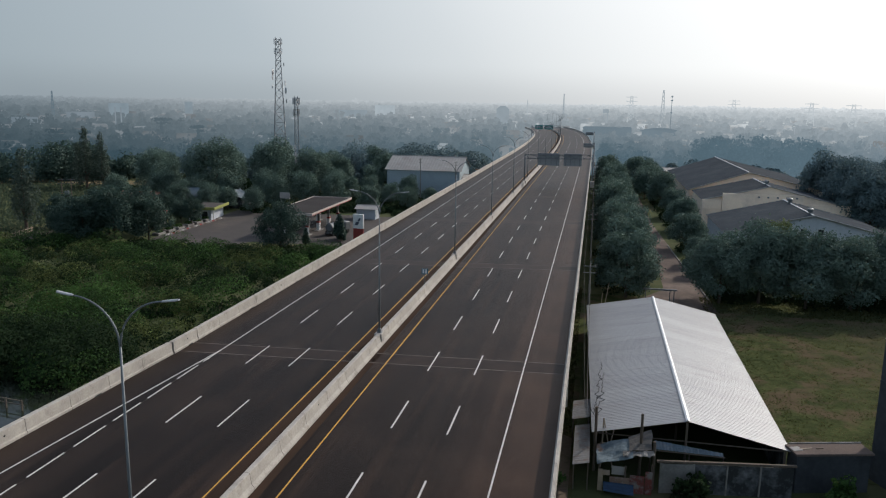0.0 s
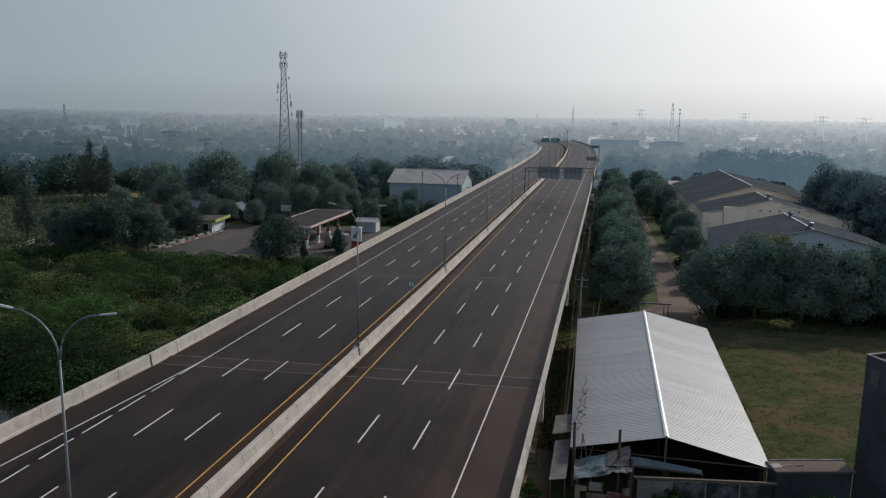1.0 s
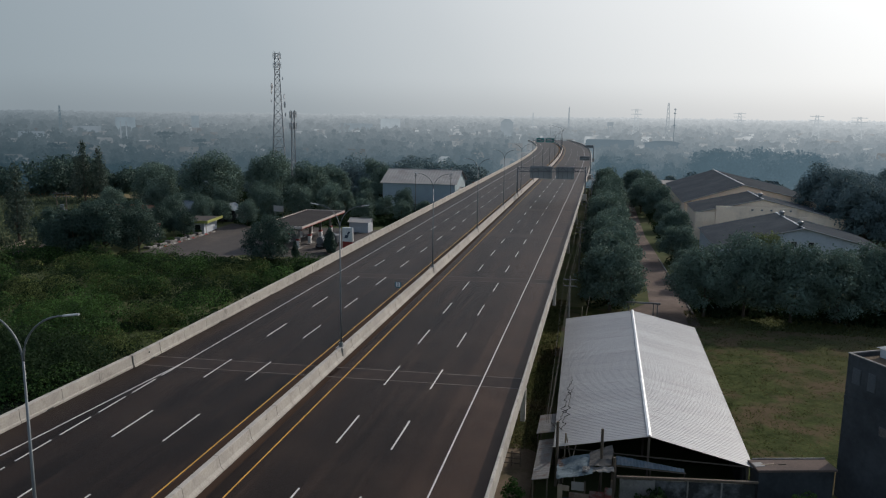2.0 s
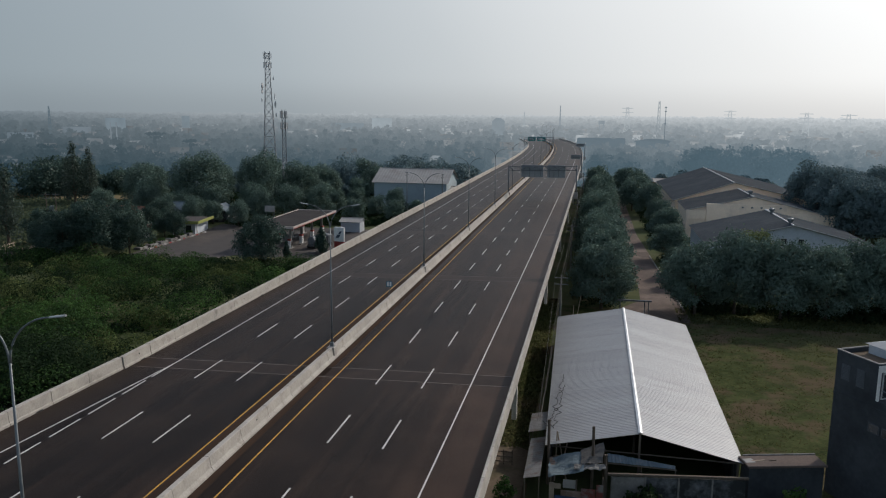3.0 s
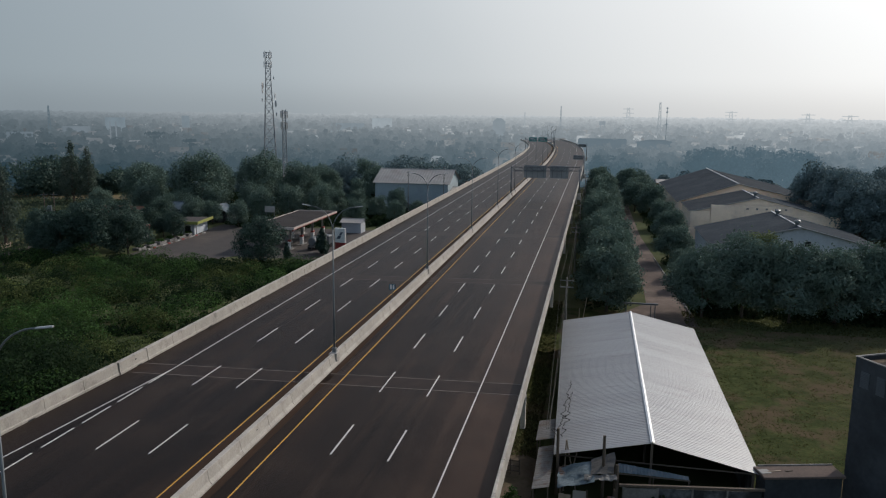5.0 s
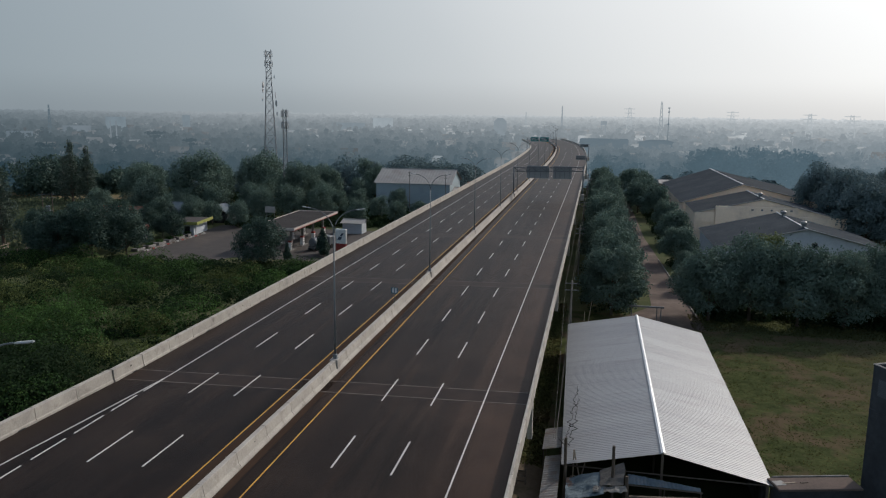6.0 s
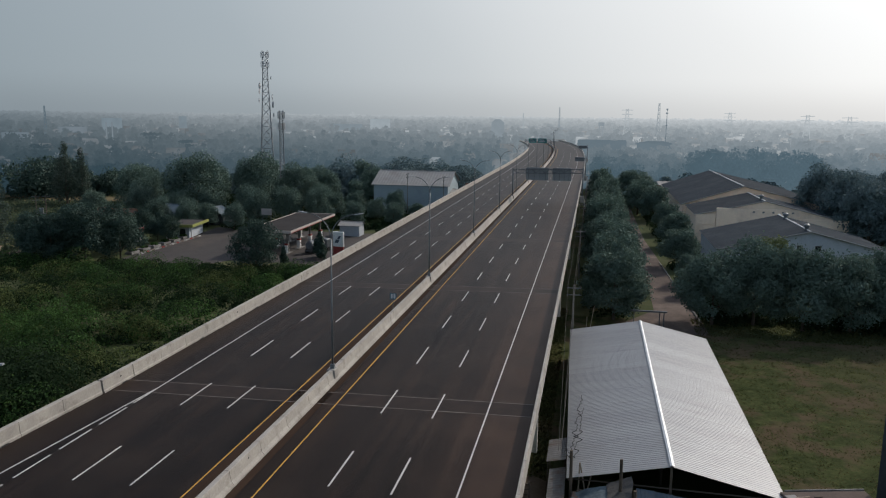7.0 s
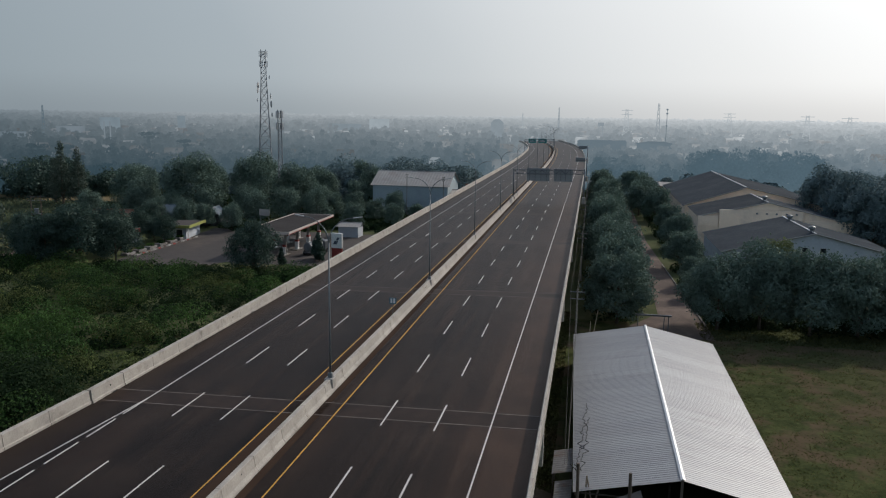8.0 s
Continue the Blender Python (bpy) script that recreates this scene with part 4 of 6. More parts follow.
for y0, y1 in ((-4.54, -3.66), (-5.9, -4.9)):
    w_ = part("window", Shape().box(-0.07, -0.002, y0 - 0.07, y1 + 0.07, 6.68, 7.42), OLD_FRAME, dark, "small window in a faded frame")
    part("pane", Shape().box(-0.09, -0.072, y0, y1, 6.75, 7.35), GLASS, w_)
part("corner_post", Shape().box(0.0, 0.16, -DD - 0.17, -DD - 0.004, LOW, TOP - 0.1), WHITE_WALL, dark, "white painted corner post")
part("terrace_lintel", Shape().box(0.17, DW, -DD - 0.17, -DD - 0.004, TOP - 0.6, TOP - 0.1), WHITE_WALL, dark)
for x0 in (0.45, 2.4, 4.35, 6.3):
    w_ = part("terrace_door", Shape().box(x0, x0 + 1.5, -DD - 0.06, -DD - 0.003, LOW + 0.05, TOP - 0.7), WHITE_WALL, dark, "white framed glazed terrace door")
    part("pane", Shape().box(x0 + 0.1, x0 + 0.7, -DD - 0.08, -DD - 0.062, LOW + 0.15, TOP - 0.8).box(x0 + 0.8, x0 + 1.4, -DD - 0.08, -DD - 0.062, LOW + 0.15, TOP - 0.8), GLASS, w_)
part("terrace_rail", Shape().bar((0.1, -4.3, LOW + 0.9), (0.1, -10.4, LOW + 0.9), 0.05).bar((0.1, -4.3, LOW + 0.5), (0.1, -10.4, LOW + 0.5), 0.035), DARK_STEEL, dark)

# ---- yard wall and clutter ----
slab_wall = thing("yard_building", "low grimy yard building with a flat concrete roof slab", "yard building", 17.0, 59.9, 0, 14)
part("roof_slab", Shape().block(-0.1, 6.2, 0.0, 1.9, 3.25, 3.42, 0.04), STREET, slab_wall, "stained grey concrete slab")
part("upstand", Shape().block(0.3, 6.2, 1.9, 2.05, 3.25, 3.5, 0.02), OLD_CONCRETE, slab_wall)
part("wall", Shape().box(0.15, 6.1, 0.3, 1.8, -0.2, 3.24), DARK_WALL, slab_wall)
debris = thing("roof_scrap", "broken timber scraps lying on a concrete slab", "scrap", 18.2, 61.2, 3.42, 20)
part("plank", Shape().block(-0.9, 0.2, 0.0, 0.12, 0.0, 0.05, 0.01), PALE_WOOD, debris)
part("plank", Shape().block(0.5, 1.1, -0.1, 0.02, 0.0, 0.06, 0.01), DARK_WOOD, debris)
part("sheet_piece", Shape().block(-1.5, -0.7, -0.2, 0.5, 0.0, 0.03, 0.01), ASBESTOS, debris)

# whitewashed yard wall below the shed's open end
yard = thing("yard_wall", "stained whitewashed yard wall in panels", "wall", 6.4, 57.9, 0, 8)
for k in range(4):
    x = 0.3 + 2.55 * k
    part("wall_panel", Shape().block(x, x + 2.45, 0.0, 0.14, -0.2, 2.45, 0.02), DIRTY_WALL if k else OLD_CONCRETE, yard)
    part("pier", Shape().block(x - 0.13, x + 0.0, -0.06, 0.2, -0.2, 2.55, 0.02), OLD_CONCRETE, yard)
part("top_beam", Shape().block(-0.1, 10.6, -0.05, 0.19, 2.56, 2.72, 0.02), DARK_WOOD, yard, "dark weathered timber top beam")

shack = thing("scrap_shack", "ramshackle shack patched with blue sheets and tarpaulin", "shack", 1.7, 57.3, 0)
for x, y, h in ((0.2, 0.3, 2.2), (4.2, 0.4, 2.4), (0.3, 3.0, 2.7), (4.3, 3.3, 3.5), (2.2, 0.2, 2.2)):
    part("post", Shape().tube([(x, y, -0.1), (x + 0.05, y, h)], 0.07, 6), DARK_WOOD, shack)
part("roof_sheet", corrugated((0.0, 1.7, 2.30), (2.0, 2.1, 2.6), (2.0, 3.3, 2.7), (0.0, 3.1, 2.5), pitch=0.3, depth=0.04), RUSTY, shack)


def draped(x0, x1, y0, y1, zf, n=14, seed=1, rough=1.0):
    """A crumpled cloth over uneven supports."""
    rows = []
    for i in range(n + 1):
        row_ = []
        for j in range(n + 1):
            x, y = x0 + (x1 - x0) * i / n, y0 + (y1 - y0) * j / n
            row_.append((x + 0.10 * noise.noise((x * 2, y * 2, seed)), y + 0.1 * noise.noise((x * 2, y * 2, seed + 4)), zf(x, y) + 0.13 * rough * noise.noise((x * 1.6, y * 1.6, seed + 8)) + 0.05 * rough * noise.noise((x * 6, y * 6, seed))))
        rows.append(row_)
    top = Shape().sweep(rows, close=False)
    low = [[(x, y, z - 0.02) for x, y, z in r_] for r_ in rows]
    top.sweep(low, close=False)
    return top


part("blue_cloth", draped(0.0, 2.75, 0.2, 2.95, lambda x, y: 2.08 + 0.31 * x + 0.17 * (y - 0.3) + 0.10 * math.sin(2.6 * x + 1.4 * y) * (1 - 0.3 * x), 22, 3, 0.5), BLUE_TARP_OLD, shack, "sagging faded blue cloth")
part("tarpaulin", draped(2.5, 4.25, 1.05, 3.0, lambda x, y: 3.11 + 0.14 * (x - 2.6) + 0.17 * (y - 1.05) + 0.17 * (x - 2.6) * (y - 1.05), 16, 2, 0.35), TARP_GREY, shack, "stiff grey tarpaulin with a torn edge")
part("plastic_sheet", draped(2.0, 4.4, 0.45, 1.1, lambda x, y: 2.80 + 0.13 * (x - 2.0) + 0.22 * (y - 0.4), 26, 5, 1.3), OLD_CONCRETE, shack, "torn folded pale plastic sheet")
part("front_wall", Shape().block(0.15, 0.55, 0.0, 0.14, -0.2, 1.8, 0.03).block(0.55, 1.05, 0.0, 0.14, 1.35, 1.75, 0.03), PALE_WOOD, shack, "broken pale brick wall piece")
part("front_wall", Shape().block(1.05, 2.6, 0.1, 0.2, -0.2, 1.2, 0.03), RUSTY, shack)
part("front_wall", Shape().block(2.6, 3.7, 0.06, 0.16, -0.2, 1.5, 0.03), PEELING_RED, shack, "peeling red painted boards")
part("front_wall", Shape().block(3.75, 4.3, 0.1, 0.2, -0.2, 1.9, 0.03), PEELING_RED, shack, "peeling red painted boards")
part("loose_sheet", corrugated((0.6, -0.7, 0.35), (2.9, -0.9, 0.3), (2.9, 0.0, 0.75), (0.6, 0.0, 0.8), pitch=0.3, depth=0.04), DEEP_BLUE, shack, "dark blue loose sheet")
part("junk_board", Shape().block(1.2, 2.3, 0.35, 0.42, 1.3, 2.0, 0.02), ASBESTOS, shack)
awning = thing("sheet_awning", "long sagging strip of faded blue corrugated sheets", "awning", 6.3, 59.4, 0, 1)
for k in range(4):
    x = 1.28 * k
    part("roof_sheet", corrugated((x, 0.0, 2.95 - 0.03 * k), (x, 1.05 - 0.22 * k, 3.22 - 0.05 * k), (x + 1.33, 0.85 - 0.22 * k, 3.19 - 0.06 * k), (x + 1.33, 0.0, 2.93 - 0.04 * k), pitch=0.28, depth=0.035), BLUE_SHEET, awning)
part("beam", Shape().bar((-0.2, 0.0, 2.86), (5.3, 0.0, 2.74), 0.1), DARK_WOOD, awning)
for x in (0.0, 2.6, 5.2):
    part("post", Shape().tube([(x, 0.05, -0.1), (x, 0.05, 2.8)], 0.05, 6), DARK_WOOD, awning)

for x, y, h, lab in ((1.55, 60.6, 5.6, "dark weathered timber pole beside the shed"), (5.1, 59.2, 5.9, "dark weathered timber pole at the shed's open end"), (6.1, 58.4, 4.0, "short dark timber post beside the shack")):
    pl = thing("timber_pole", lab, "pole", x, y, 0)
    part("shaft", Shape().tube([(0, 0, -0.3), (0.03, 0, h * 0.5), (0.0, 0.02, h)], [0.13, 0.12, 0.11], 8), DARK_WOOD, pl)
rack = thing("timber_trestle", "pale timber trestle leaning at the shed edge", "trestle", 2.1, 61.3, 0)
for a, b in (((0, 0, 0), (0.1, 0.2, 4.3)), ((1.0, 0.1, 0), (0.1, 0.2, 4.3)), ((0.5, -0.1, 1.2), (0.95, 0.2, 3.3)), ((0.05, 0.1, 2.2), (0.7, 0.1, 2.1))):
    part("bar", Shape().bar(a, b, 0.09), PALE_WOOD, rack)
posts = thing("sheet_metal_post", "bright corrugated metal offcut standing in the yard", "metal sheet", 16.3, 55.6, 0, 20)
part("sheet", corrugated((0, 0, 0), (0, 0, 1.5), (0.75, 0.2, 1.5), (0.75, 0.2, 0), pitch=0.2, depth=0.04), ZINC_CAP, posts)
pile = thing("timber_pile", "loose pale boards stacked in the yard", "boards", 11.2, 54.6, 0, -6)
for k in range(5):
    part("board", Shape().block(-2.0 + 0.3 * k, 2.4 + 0.2 * k, 0.28 * k, 0.28 * k + 0.2, 0.0, 0.09, 0.01), PALE_WOOD if k % 2 else ASBESTOS, pile)
gate = thing("timber_gate", "small brown timber gate under the viaduct edge", "gate", -2.4, 63.4, 0)
for z in (0.3, 0.75, 1.2):
    part("rail", Shape().box(-0.7, 0.7, -0.03, 0.03, z - 0.05, z + 0.05), DARK_WOOD, gate)
for x in (-0.75, 0.0, 0.75):
    part("post", Shape().box(x - 0.05, x + 0.05, -0.06, 0.06, -0.1, 1.4), DARK_WOOD, gate)

# ---- trees ----
def limb_points(base, tip, sag):
    b, t = Vector(base), Vector(tip)
    return [b.lerp(t, k) + Vector((0, 0, sag * math.sin(k * math.pi))) for k in (0, 0.35, 0.7, 1)]


def make_tree(name, label, height, width, seed, leaf=0.55, count=2600, material=None, trunk_h=0.28, style="round", group=""):
    """A tapered trunk with limbs and a crown of many leaves in clumps."""
    global rng
    rng = np.random.default_rng(seed)
    r = random.Random(seed)
    ob = thing(name, label, "tree", group=group)
    th = height * trunk_h
    bend = (r.uniform(-0.3, 0.3), r.uniform(-0.3, 0.3))
    trunk = Shape().tube([(0, 0, -0.3), (bend[0] * 0.4, bend[1] * 0.4, th * 0.5), (*bend, th), (bend[0] * 1.4, bend[1] * 1.4, height * 0.75)], [0.035 * height * 0.7, 0.026 * height * 0.7, 0.021 * height * 0.7, 0.05], 8)
    part("trunk", trunk, BARK, ob)
    clumps = []
    if style == "round":
        n = 27
        for i in range(n):
            a = 2.4 * i + r.uniform(-0.5, 0.5)
            q = (i + 0.5) / n
            z = th * 0.8 + (height - th) * (0.08 + 0.82 * q) + r.uniform(-0.5, 0.5)
            spread = width / 2 * math.sin(math.pi * (0.26 + 0.62 * q)) * r.uniform(0.5, 0.95)
            clumps.append(((math.cos(a) * spread, math.sin(a) * spread, z), width * r.choice((0.10, 0.13, 0.16, 0.20)) * r.uniform(0.85, 1.15)))
        clumps.append(((0, 0, height * 0.66), width * 0.26))
    elif style == "flat":
        for i in range(13):
            a = 2.4 * i + r.uniform(-0.4, 0.4)
            q = math.sqrt((i + 0.5) / 13)
            clumps.append(((math.cos(a) * width * 0.4 * q, math.sin(a) * width * 0.4 * q, height * r.uniform(0.80, 0.93)), width * r.uniform(0.13, 0.2)))
    else:
        n = 26
        for i in range(n):
            q = (i + 0.5) / n
            a = 2.4 * i
            z = height * (0.16 + 0.82 * q)
            spread = width / 2 * (1 - q) ** 0.7 * r.uniform(0.3, 0.85)
            clumps.append(((math.cos(a) * spread, math.sin(a) * spread, z), width * (0.24 - 0.15 * q) * r.uniform(0.8, 1.2)))
    for c, _ in clumps[:5] if style != "flat" else clumps[:9]:
        start = Vector((*bend, th * r.uniform(0.85, 1.1)))
        part("limb", Shape().tube(limb_points(start, c, 0.06 * height), [0.011 * height, 0.008 * height, 0.005 * height, 0.03], 6), BARK, ob)
    total = sum(q ** 2 for _, q in clumps)
    pts = joined([blob_points(max(20, int(count * q * q / total)), c, q, 0.72 if style == "round" else 0.5 if style == "flat" else 1.5, 0.5) for c, q in clumps])
    pts = (pts[0] + rng.normal(size=pts[0].shape) * width * (0.028 if style == "round" else 0.01), pts[1])
    part("crown", leaf_mesh("crown", leaves(pts, leaf, long=1.4 if style != "spire" else 2.4), material), None, ob)
    return ob


def place(tree, spots):
    """The tree itself at the first spot and copies at the others; a spot is x, y, scale, turn."""
    for i, (x, y, k, turn) in enumerate(spots):
        m = pose(x, y, 0, 0, 0, turn) @ Matrix.Diagonal((k, k, k * (0.92 + 0.16 * ((i * 37) % 10) / 10), 1))
        if i == 0:
            tree.matrix_world = m
        else:
            made = copy_thing(tree, Matrix())
            made.matrix_world = m


r0 = random.Random(5)
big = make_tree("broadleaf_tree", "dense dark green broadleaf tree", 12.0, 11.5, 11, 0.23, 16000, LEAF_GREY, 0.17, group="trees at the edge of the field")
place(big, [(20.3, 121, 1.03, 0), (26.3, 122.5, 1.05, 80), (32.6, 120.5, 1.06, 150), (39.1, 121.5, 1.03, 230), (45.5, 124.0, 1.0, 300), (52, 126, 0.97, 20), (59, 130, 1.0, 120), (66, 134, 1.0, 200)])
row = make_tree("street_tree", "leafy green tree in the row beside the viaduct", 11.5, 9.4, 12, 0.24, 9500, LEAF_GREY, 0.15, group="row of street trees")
spots = [(6.2, 121, 1.08, 0)]
for k in range(1, 26):
    spots.append((6.0 + r0.uniform(-1.3, 1.8), 121 + 8.0 * k + r0.uniform(-1.5, 1.5), r0.uniform(0.85, 1.12), r0.uniform(0, 360)))
place(row, spots)
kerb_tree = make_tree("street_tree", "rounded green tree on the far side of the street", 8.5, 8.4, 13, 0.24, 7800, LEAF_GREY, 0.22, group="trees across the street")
place(kerb_tree, [(20.3, 166, 1.0, 0), (21.5, 190, 0.95, 60), (22, 213, 0.95, 200), (19.6, 140, 0.55, 30), (20.2, 150, 0.62, 300)] + [(r0.uniform(15, 21), 240 + 11 * k, r0.uniform(1.0, 1.35), r0.uniform(0, 360)) for k in range(8)])
pale_tree = make_tree("pale_tree", "pale yellow-green feathery tree beside the factory wall", 11.2, 8.0, 17, 0.26, 4200, LEAF_PALE, 0.2)
place(pale_tree, [(33.6, 147, 1.02, 0)])
left_tree = make_tree("broadleaf_tree", "dark shady broadleaf tree beside the filling station", 12.0, 9.6, 14, 0.24, 9500, LEAF, 0.2, group="trees round the filling station")
place(left_tree, [(-100.7, 137, 1.0, 0), (-94.8, 138.9, 1.06, 70), (-90.0, 143, 0.9, 150), (-106, 140, 0.85, 220), (-112, 146, 0.8, 100), (-59.3, 139.5, 0.93, 300), (-104, 150, 0.95, 310), (-97, 152, 0.9, 33), (-103, 172, 0.6, 20), (-106, 181, 0.7, 220), (-99, 160, 0.55, 170), (-113, 160, 0.8, 90), (-93.6, 167, 0.60, 15), (-97.5, 169, 0.5, 140)])
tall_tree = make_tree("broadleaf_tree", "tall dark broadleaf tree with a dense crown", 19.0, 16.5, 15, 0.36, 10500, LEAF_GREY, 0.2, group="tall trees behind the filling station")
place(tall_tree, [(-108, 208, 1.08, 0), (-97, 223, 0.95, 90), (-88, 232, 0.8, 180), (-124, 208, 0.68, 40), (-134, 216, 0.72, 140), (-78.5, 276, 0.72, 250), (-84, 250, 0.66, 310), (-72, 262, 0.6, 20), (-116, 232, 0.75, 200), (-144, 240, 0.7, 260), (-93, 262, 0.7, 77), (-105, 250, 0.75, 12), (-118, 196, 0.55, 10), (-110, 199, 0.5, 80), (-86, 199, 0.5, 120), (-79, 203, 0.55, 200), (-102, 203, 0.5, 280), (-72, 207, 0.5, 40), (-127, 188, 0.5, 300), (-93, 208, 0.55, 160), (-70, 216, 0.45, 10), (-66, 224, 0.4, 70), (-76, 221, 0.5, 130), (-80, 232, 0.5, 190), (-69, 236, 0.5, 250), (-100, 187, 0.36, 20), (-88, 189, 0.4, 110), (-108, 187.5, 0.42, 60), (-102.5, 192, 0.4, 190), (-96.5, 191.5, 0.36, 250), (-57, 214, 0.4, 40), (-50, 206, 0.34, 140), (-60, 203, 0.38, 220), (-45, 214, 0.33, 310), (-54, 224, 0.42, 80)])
grove = make_tree("broadleaf_tree", "tall haze-paled green tree in the grove behind the factory", 16.5, 13.5, 19, 0.34, 9500, LEAF_FAR, 0.2, group="grove behind the factory")
spots = []
for k in range(26):
    spots.append((64 + 5.2 * (k % 7) + r0.uniform(-2, 2), 196 + 13 * (k // 7) + 1.6 * (k % 7) + r0.uniform(-4, 4), r0.uniform(0.80, 1.08), r0.uniform(0, 360)))
place(grove, spots)
spire = make_tree("casuarina_tree", "tall slender feathery casuarina tree", 19.5, 7.8, 16, 0.26, 3000, NEEDLE, 0.12, "spire", group="casuarina trees")
place(spire, [(-126, 151.5, 1.0, 0), (-163, 225, 1.0, 90), (-158, 226, 0.95, 200), (-168, 228, 0.8, 300)])


# ---- scrub, grass and far woods ----
def inside(x, y, zones):
    return any(x0 <= x <= x1 and y0 <= y <= y1 for x0, x1, y0, y1 in zones)


def bushes(name, label, count, area, keep_out, low, high, leaf, per, material, seed, gap=-0.35):
    global rng
    rng = np.random.default_rng(seed)
    r = random.Random(seed)
    parts = []
    for _ in range(count):
        for _try in range(20):
            x, y = r.uniform(area[0], area[1]), r.uniform(area[2], area[3])
            if not inside(x, y, keep_out) and noise.noise((x / 11, y / 11, seed)) > gap:
                break
        h = low + (high - low) * (0.5 + 0.5 * noise.noise((x / 9, y / 9, seed + 3))) * r.uniform(0.7, 1.2)
        w = h * r.uniform(0.8, 1.5)
        parts.append(blob_points(per, (x, y, h * 0.35), w * 0.8, 0.68 * h / (w * 0.8), 0.75))
    pts, ways = joined(parts)
    above = pts[:, 2] > 0.05
    ob = new(name, leaf_mesh(name, leaves((pts[above], ways[above]), leaf, 1.6, 0.45), material))
    return tagged(ob, label, "bushes", kind="stuff")


POND = [(-84, -44, 36, 67)]
# Low scrub in darker leaves, coloured as the shaded gaps between mounds.
bushes("scrub", "dense dark green scrub and weeds covering the waste ground", 950, (-122, -35.5, 44, 137), POND, 0.5, 1.5, 0.22, 110, SHRUB_DARK, 21)
bushes("green_bushes", "leafy green bushes standing out of the scrub", 155, (-120, -37, 56, 135), POND, 2.0, 5.4, 0.18, 640, SHRUB, 24, -0.02)
# Paler leaves put sunlit tops into the colour of these mounds.
bushes("pale_creepers", "pale yellowish leaf mounds coloured as sunlit tops over the scrub", 190, (-120, -37, 58, 135), POND, 1.4, 3.8, 0.17, 460, SHRUB_PALE, 27, 0.0)
bushes("dark_bushes", "dark rounded bushes among the scrub", 130, (-120, -38, 48, 136), POND, 2.2, 4.6, 0.19, 420, SHRUB_DARK, 29)
bushes("pond_thicket", "tall dark thicket along the bank of the pond", 60, (-84, -45, 67.5, 77), [], 3.0, 6.0, 0.20, 700, SHRUB_DARK, 30)
bushes("forecourt_hedge", "dark overgrown hedge below the forecourt", 170, (-112, -44, 135, 141), [], 0.9, 2.0, 0.22, 170, SHRUB_DARK, 33)
# Dark leaf clumps added as shade on the ground beside the street.
bushes("street_hedge", "dark undergrowth added to darken the ground beneath the street trees", 230, (1.8, 11.2, 122, 330), [], 0.8, 2.2, 0.24, 120, SHRUB_DARK, 34)
bushes("factory_hedge", "dark undergrowth added to darken the ground on the factory side of the street", 300, (18.9, 25.8, 128, 300), [], 0.8, 2.0, 0.24, 110, SHRUB_DARK, 35)


def grass(name, label, count, area, seed, size, material, keep_out=(), crowd=1.0):
    g = np.random.default_rng(seed)
    x, y = area[0] + (area[1] - area[0]) * g.random(count) ** crowd, g.uniform(area[2], area[3], count)
    ok = np.ones(count, bool)
    for x0, x1, y0, y1 in keep_out:
        ok &= ~((x > x0) & (x < x1) & (y > y0) & (y < y1))
    x, y = x[ok], y[ok]
    n = len(x)
    h = size * g.uniform(0.5, 1.5, n)
    a = g.uniform(0, 2 * math.pi, n)
    dx, dy = np.cos(a) * h * 0.45, np.sin(a) * h * 0.45
    lx, ly = g.normal(0, 0.35, n) * h, g.normal(0, 0.35, n) * h
    v = np.empty((n, 4, 3))
    v[:, 0] = np.stack([x - dx, y - dy, np.zeros(n)], 1)
    v[:, 1] = np.stack([x + dx, y + dy, np.zeros(n)], 1)
    v[:, 2] = np.stack([x + dx * 0.7 + lx, y + dy * 0.7 + ly, h], 1)
    v[:, 3] = np.stack([x - dx * 0.7 + lx, y - dy * 0.7 + ly, h * 0.8], 1)
    ob = new(name, leaf_mesh(name, v.reshape(-1, 3), material))
    return tagged(ob, label, "grass", kind="stuff")


turf = Shape()
cells = [[(17.2 + 0.42 * i, 63 + 0.42 * j) for j in range(124)] for i in range(108)]
turf.sweep([[(x, y, 0.10 + 0.05 * noise.noise((x / 3.1, y / 3.1, 3.0)) + 0.10 * noise.noise((x / 0.9, y / 0.9, 7.0))) for x, y in line] for line in cells], close=False)
thing("field", "rough uneven field of green grass and dry brown patches", "field", shape=turf, material=FIELD, kind="structure")
grass("field_grass", "short rough grass with dry patches on the field", 70000, (17.5, 62, 63, 124), 31, 0.13, GRASS, [(22, 40, 50, 66)])
grass("field_weeds", "low green weeds growing beside the zinc shed", 15000, (17.4, 36.0, 64, 112), 36, 0.11, SHRUB_PALE, crowd=2.6)
grass("verge_grass", "rank green grass along the edge of the viaduct", 16000, (-6.5, -0.6, 67, 126), 40, 0.17, GRASS)
# The dark beneath the crowns is added as dark-leaved undergrowth.
bushes("field_hedge", "dark undergrowth added to darken the ground below the trees at the field's edge", 190, (19.8, 66.0, 121.5, 129), [], 0.8, 2.6, 0.24, 160, SHRUB_DARK, 38)
bushes("wood_floor_scrub", "dark undergrowth added to darken the ground beneath the tall trees", 420, (-150, -70, 186, 268), [(-114, -93, 188, 202)], 0.8, 2.6, 0.3, 130, SHRUB_DARK, 46)
bushes("station_scrub", "dark overgrown scrub between the filling station and the hall", 260, (-72, -37, 193, 231), [], 0.8, 2.4, 0.26, 130, SHRUB_DARK, 39)
grass("meadow_grass", "rough grass on the open meadow", 22000, (-215, -112, 130, 235), 32, 0.45, MEADOW)


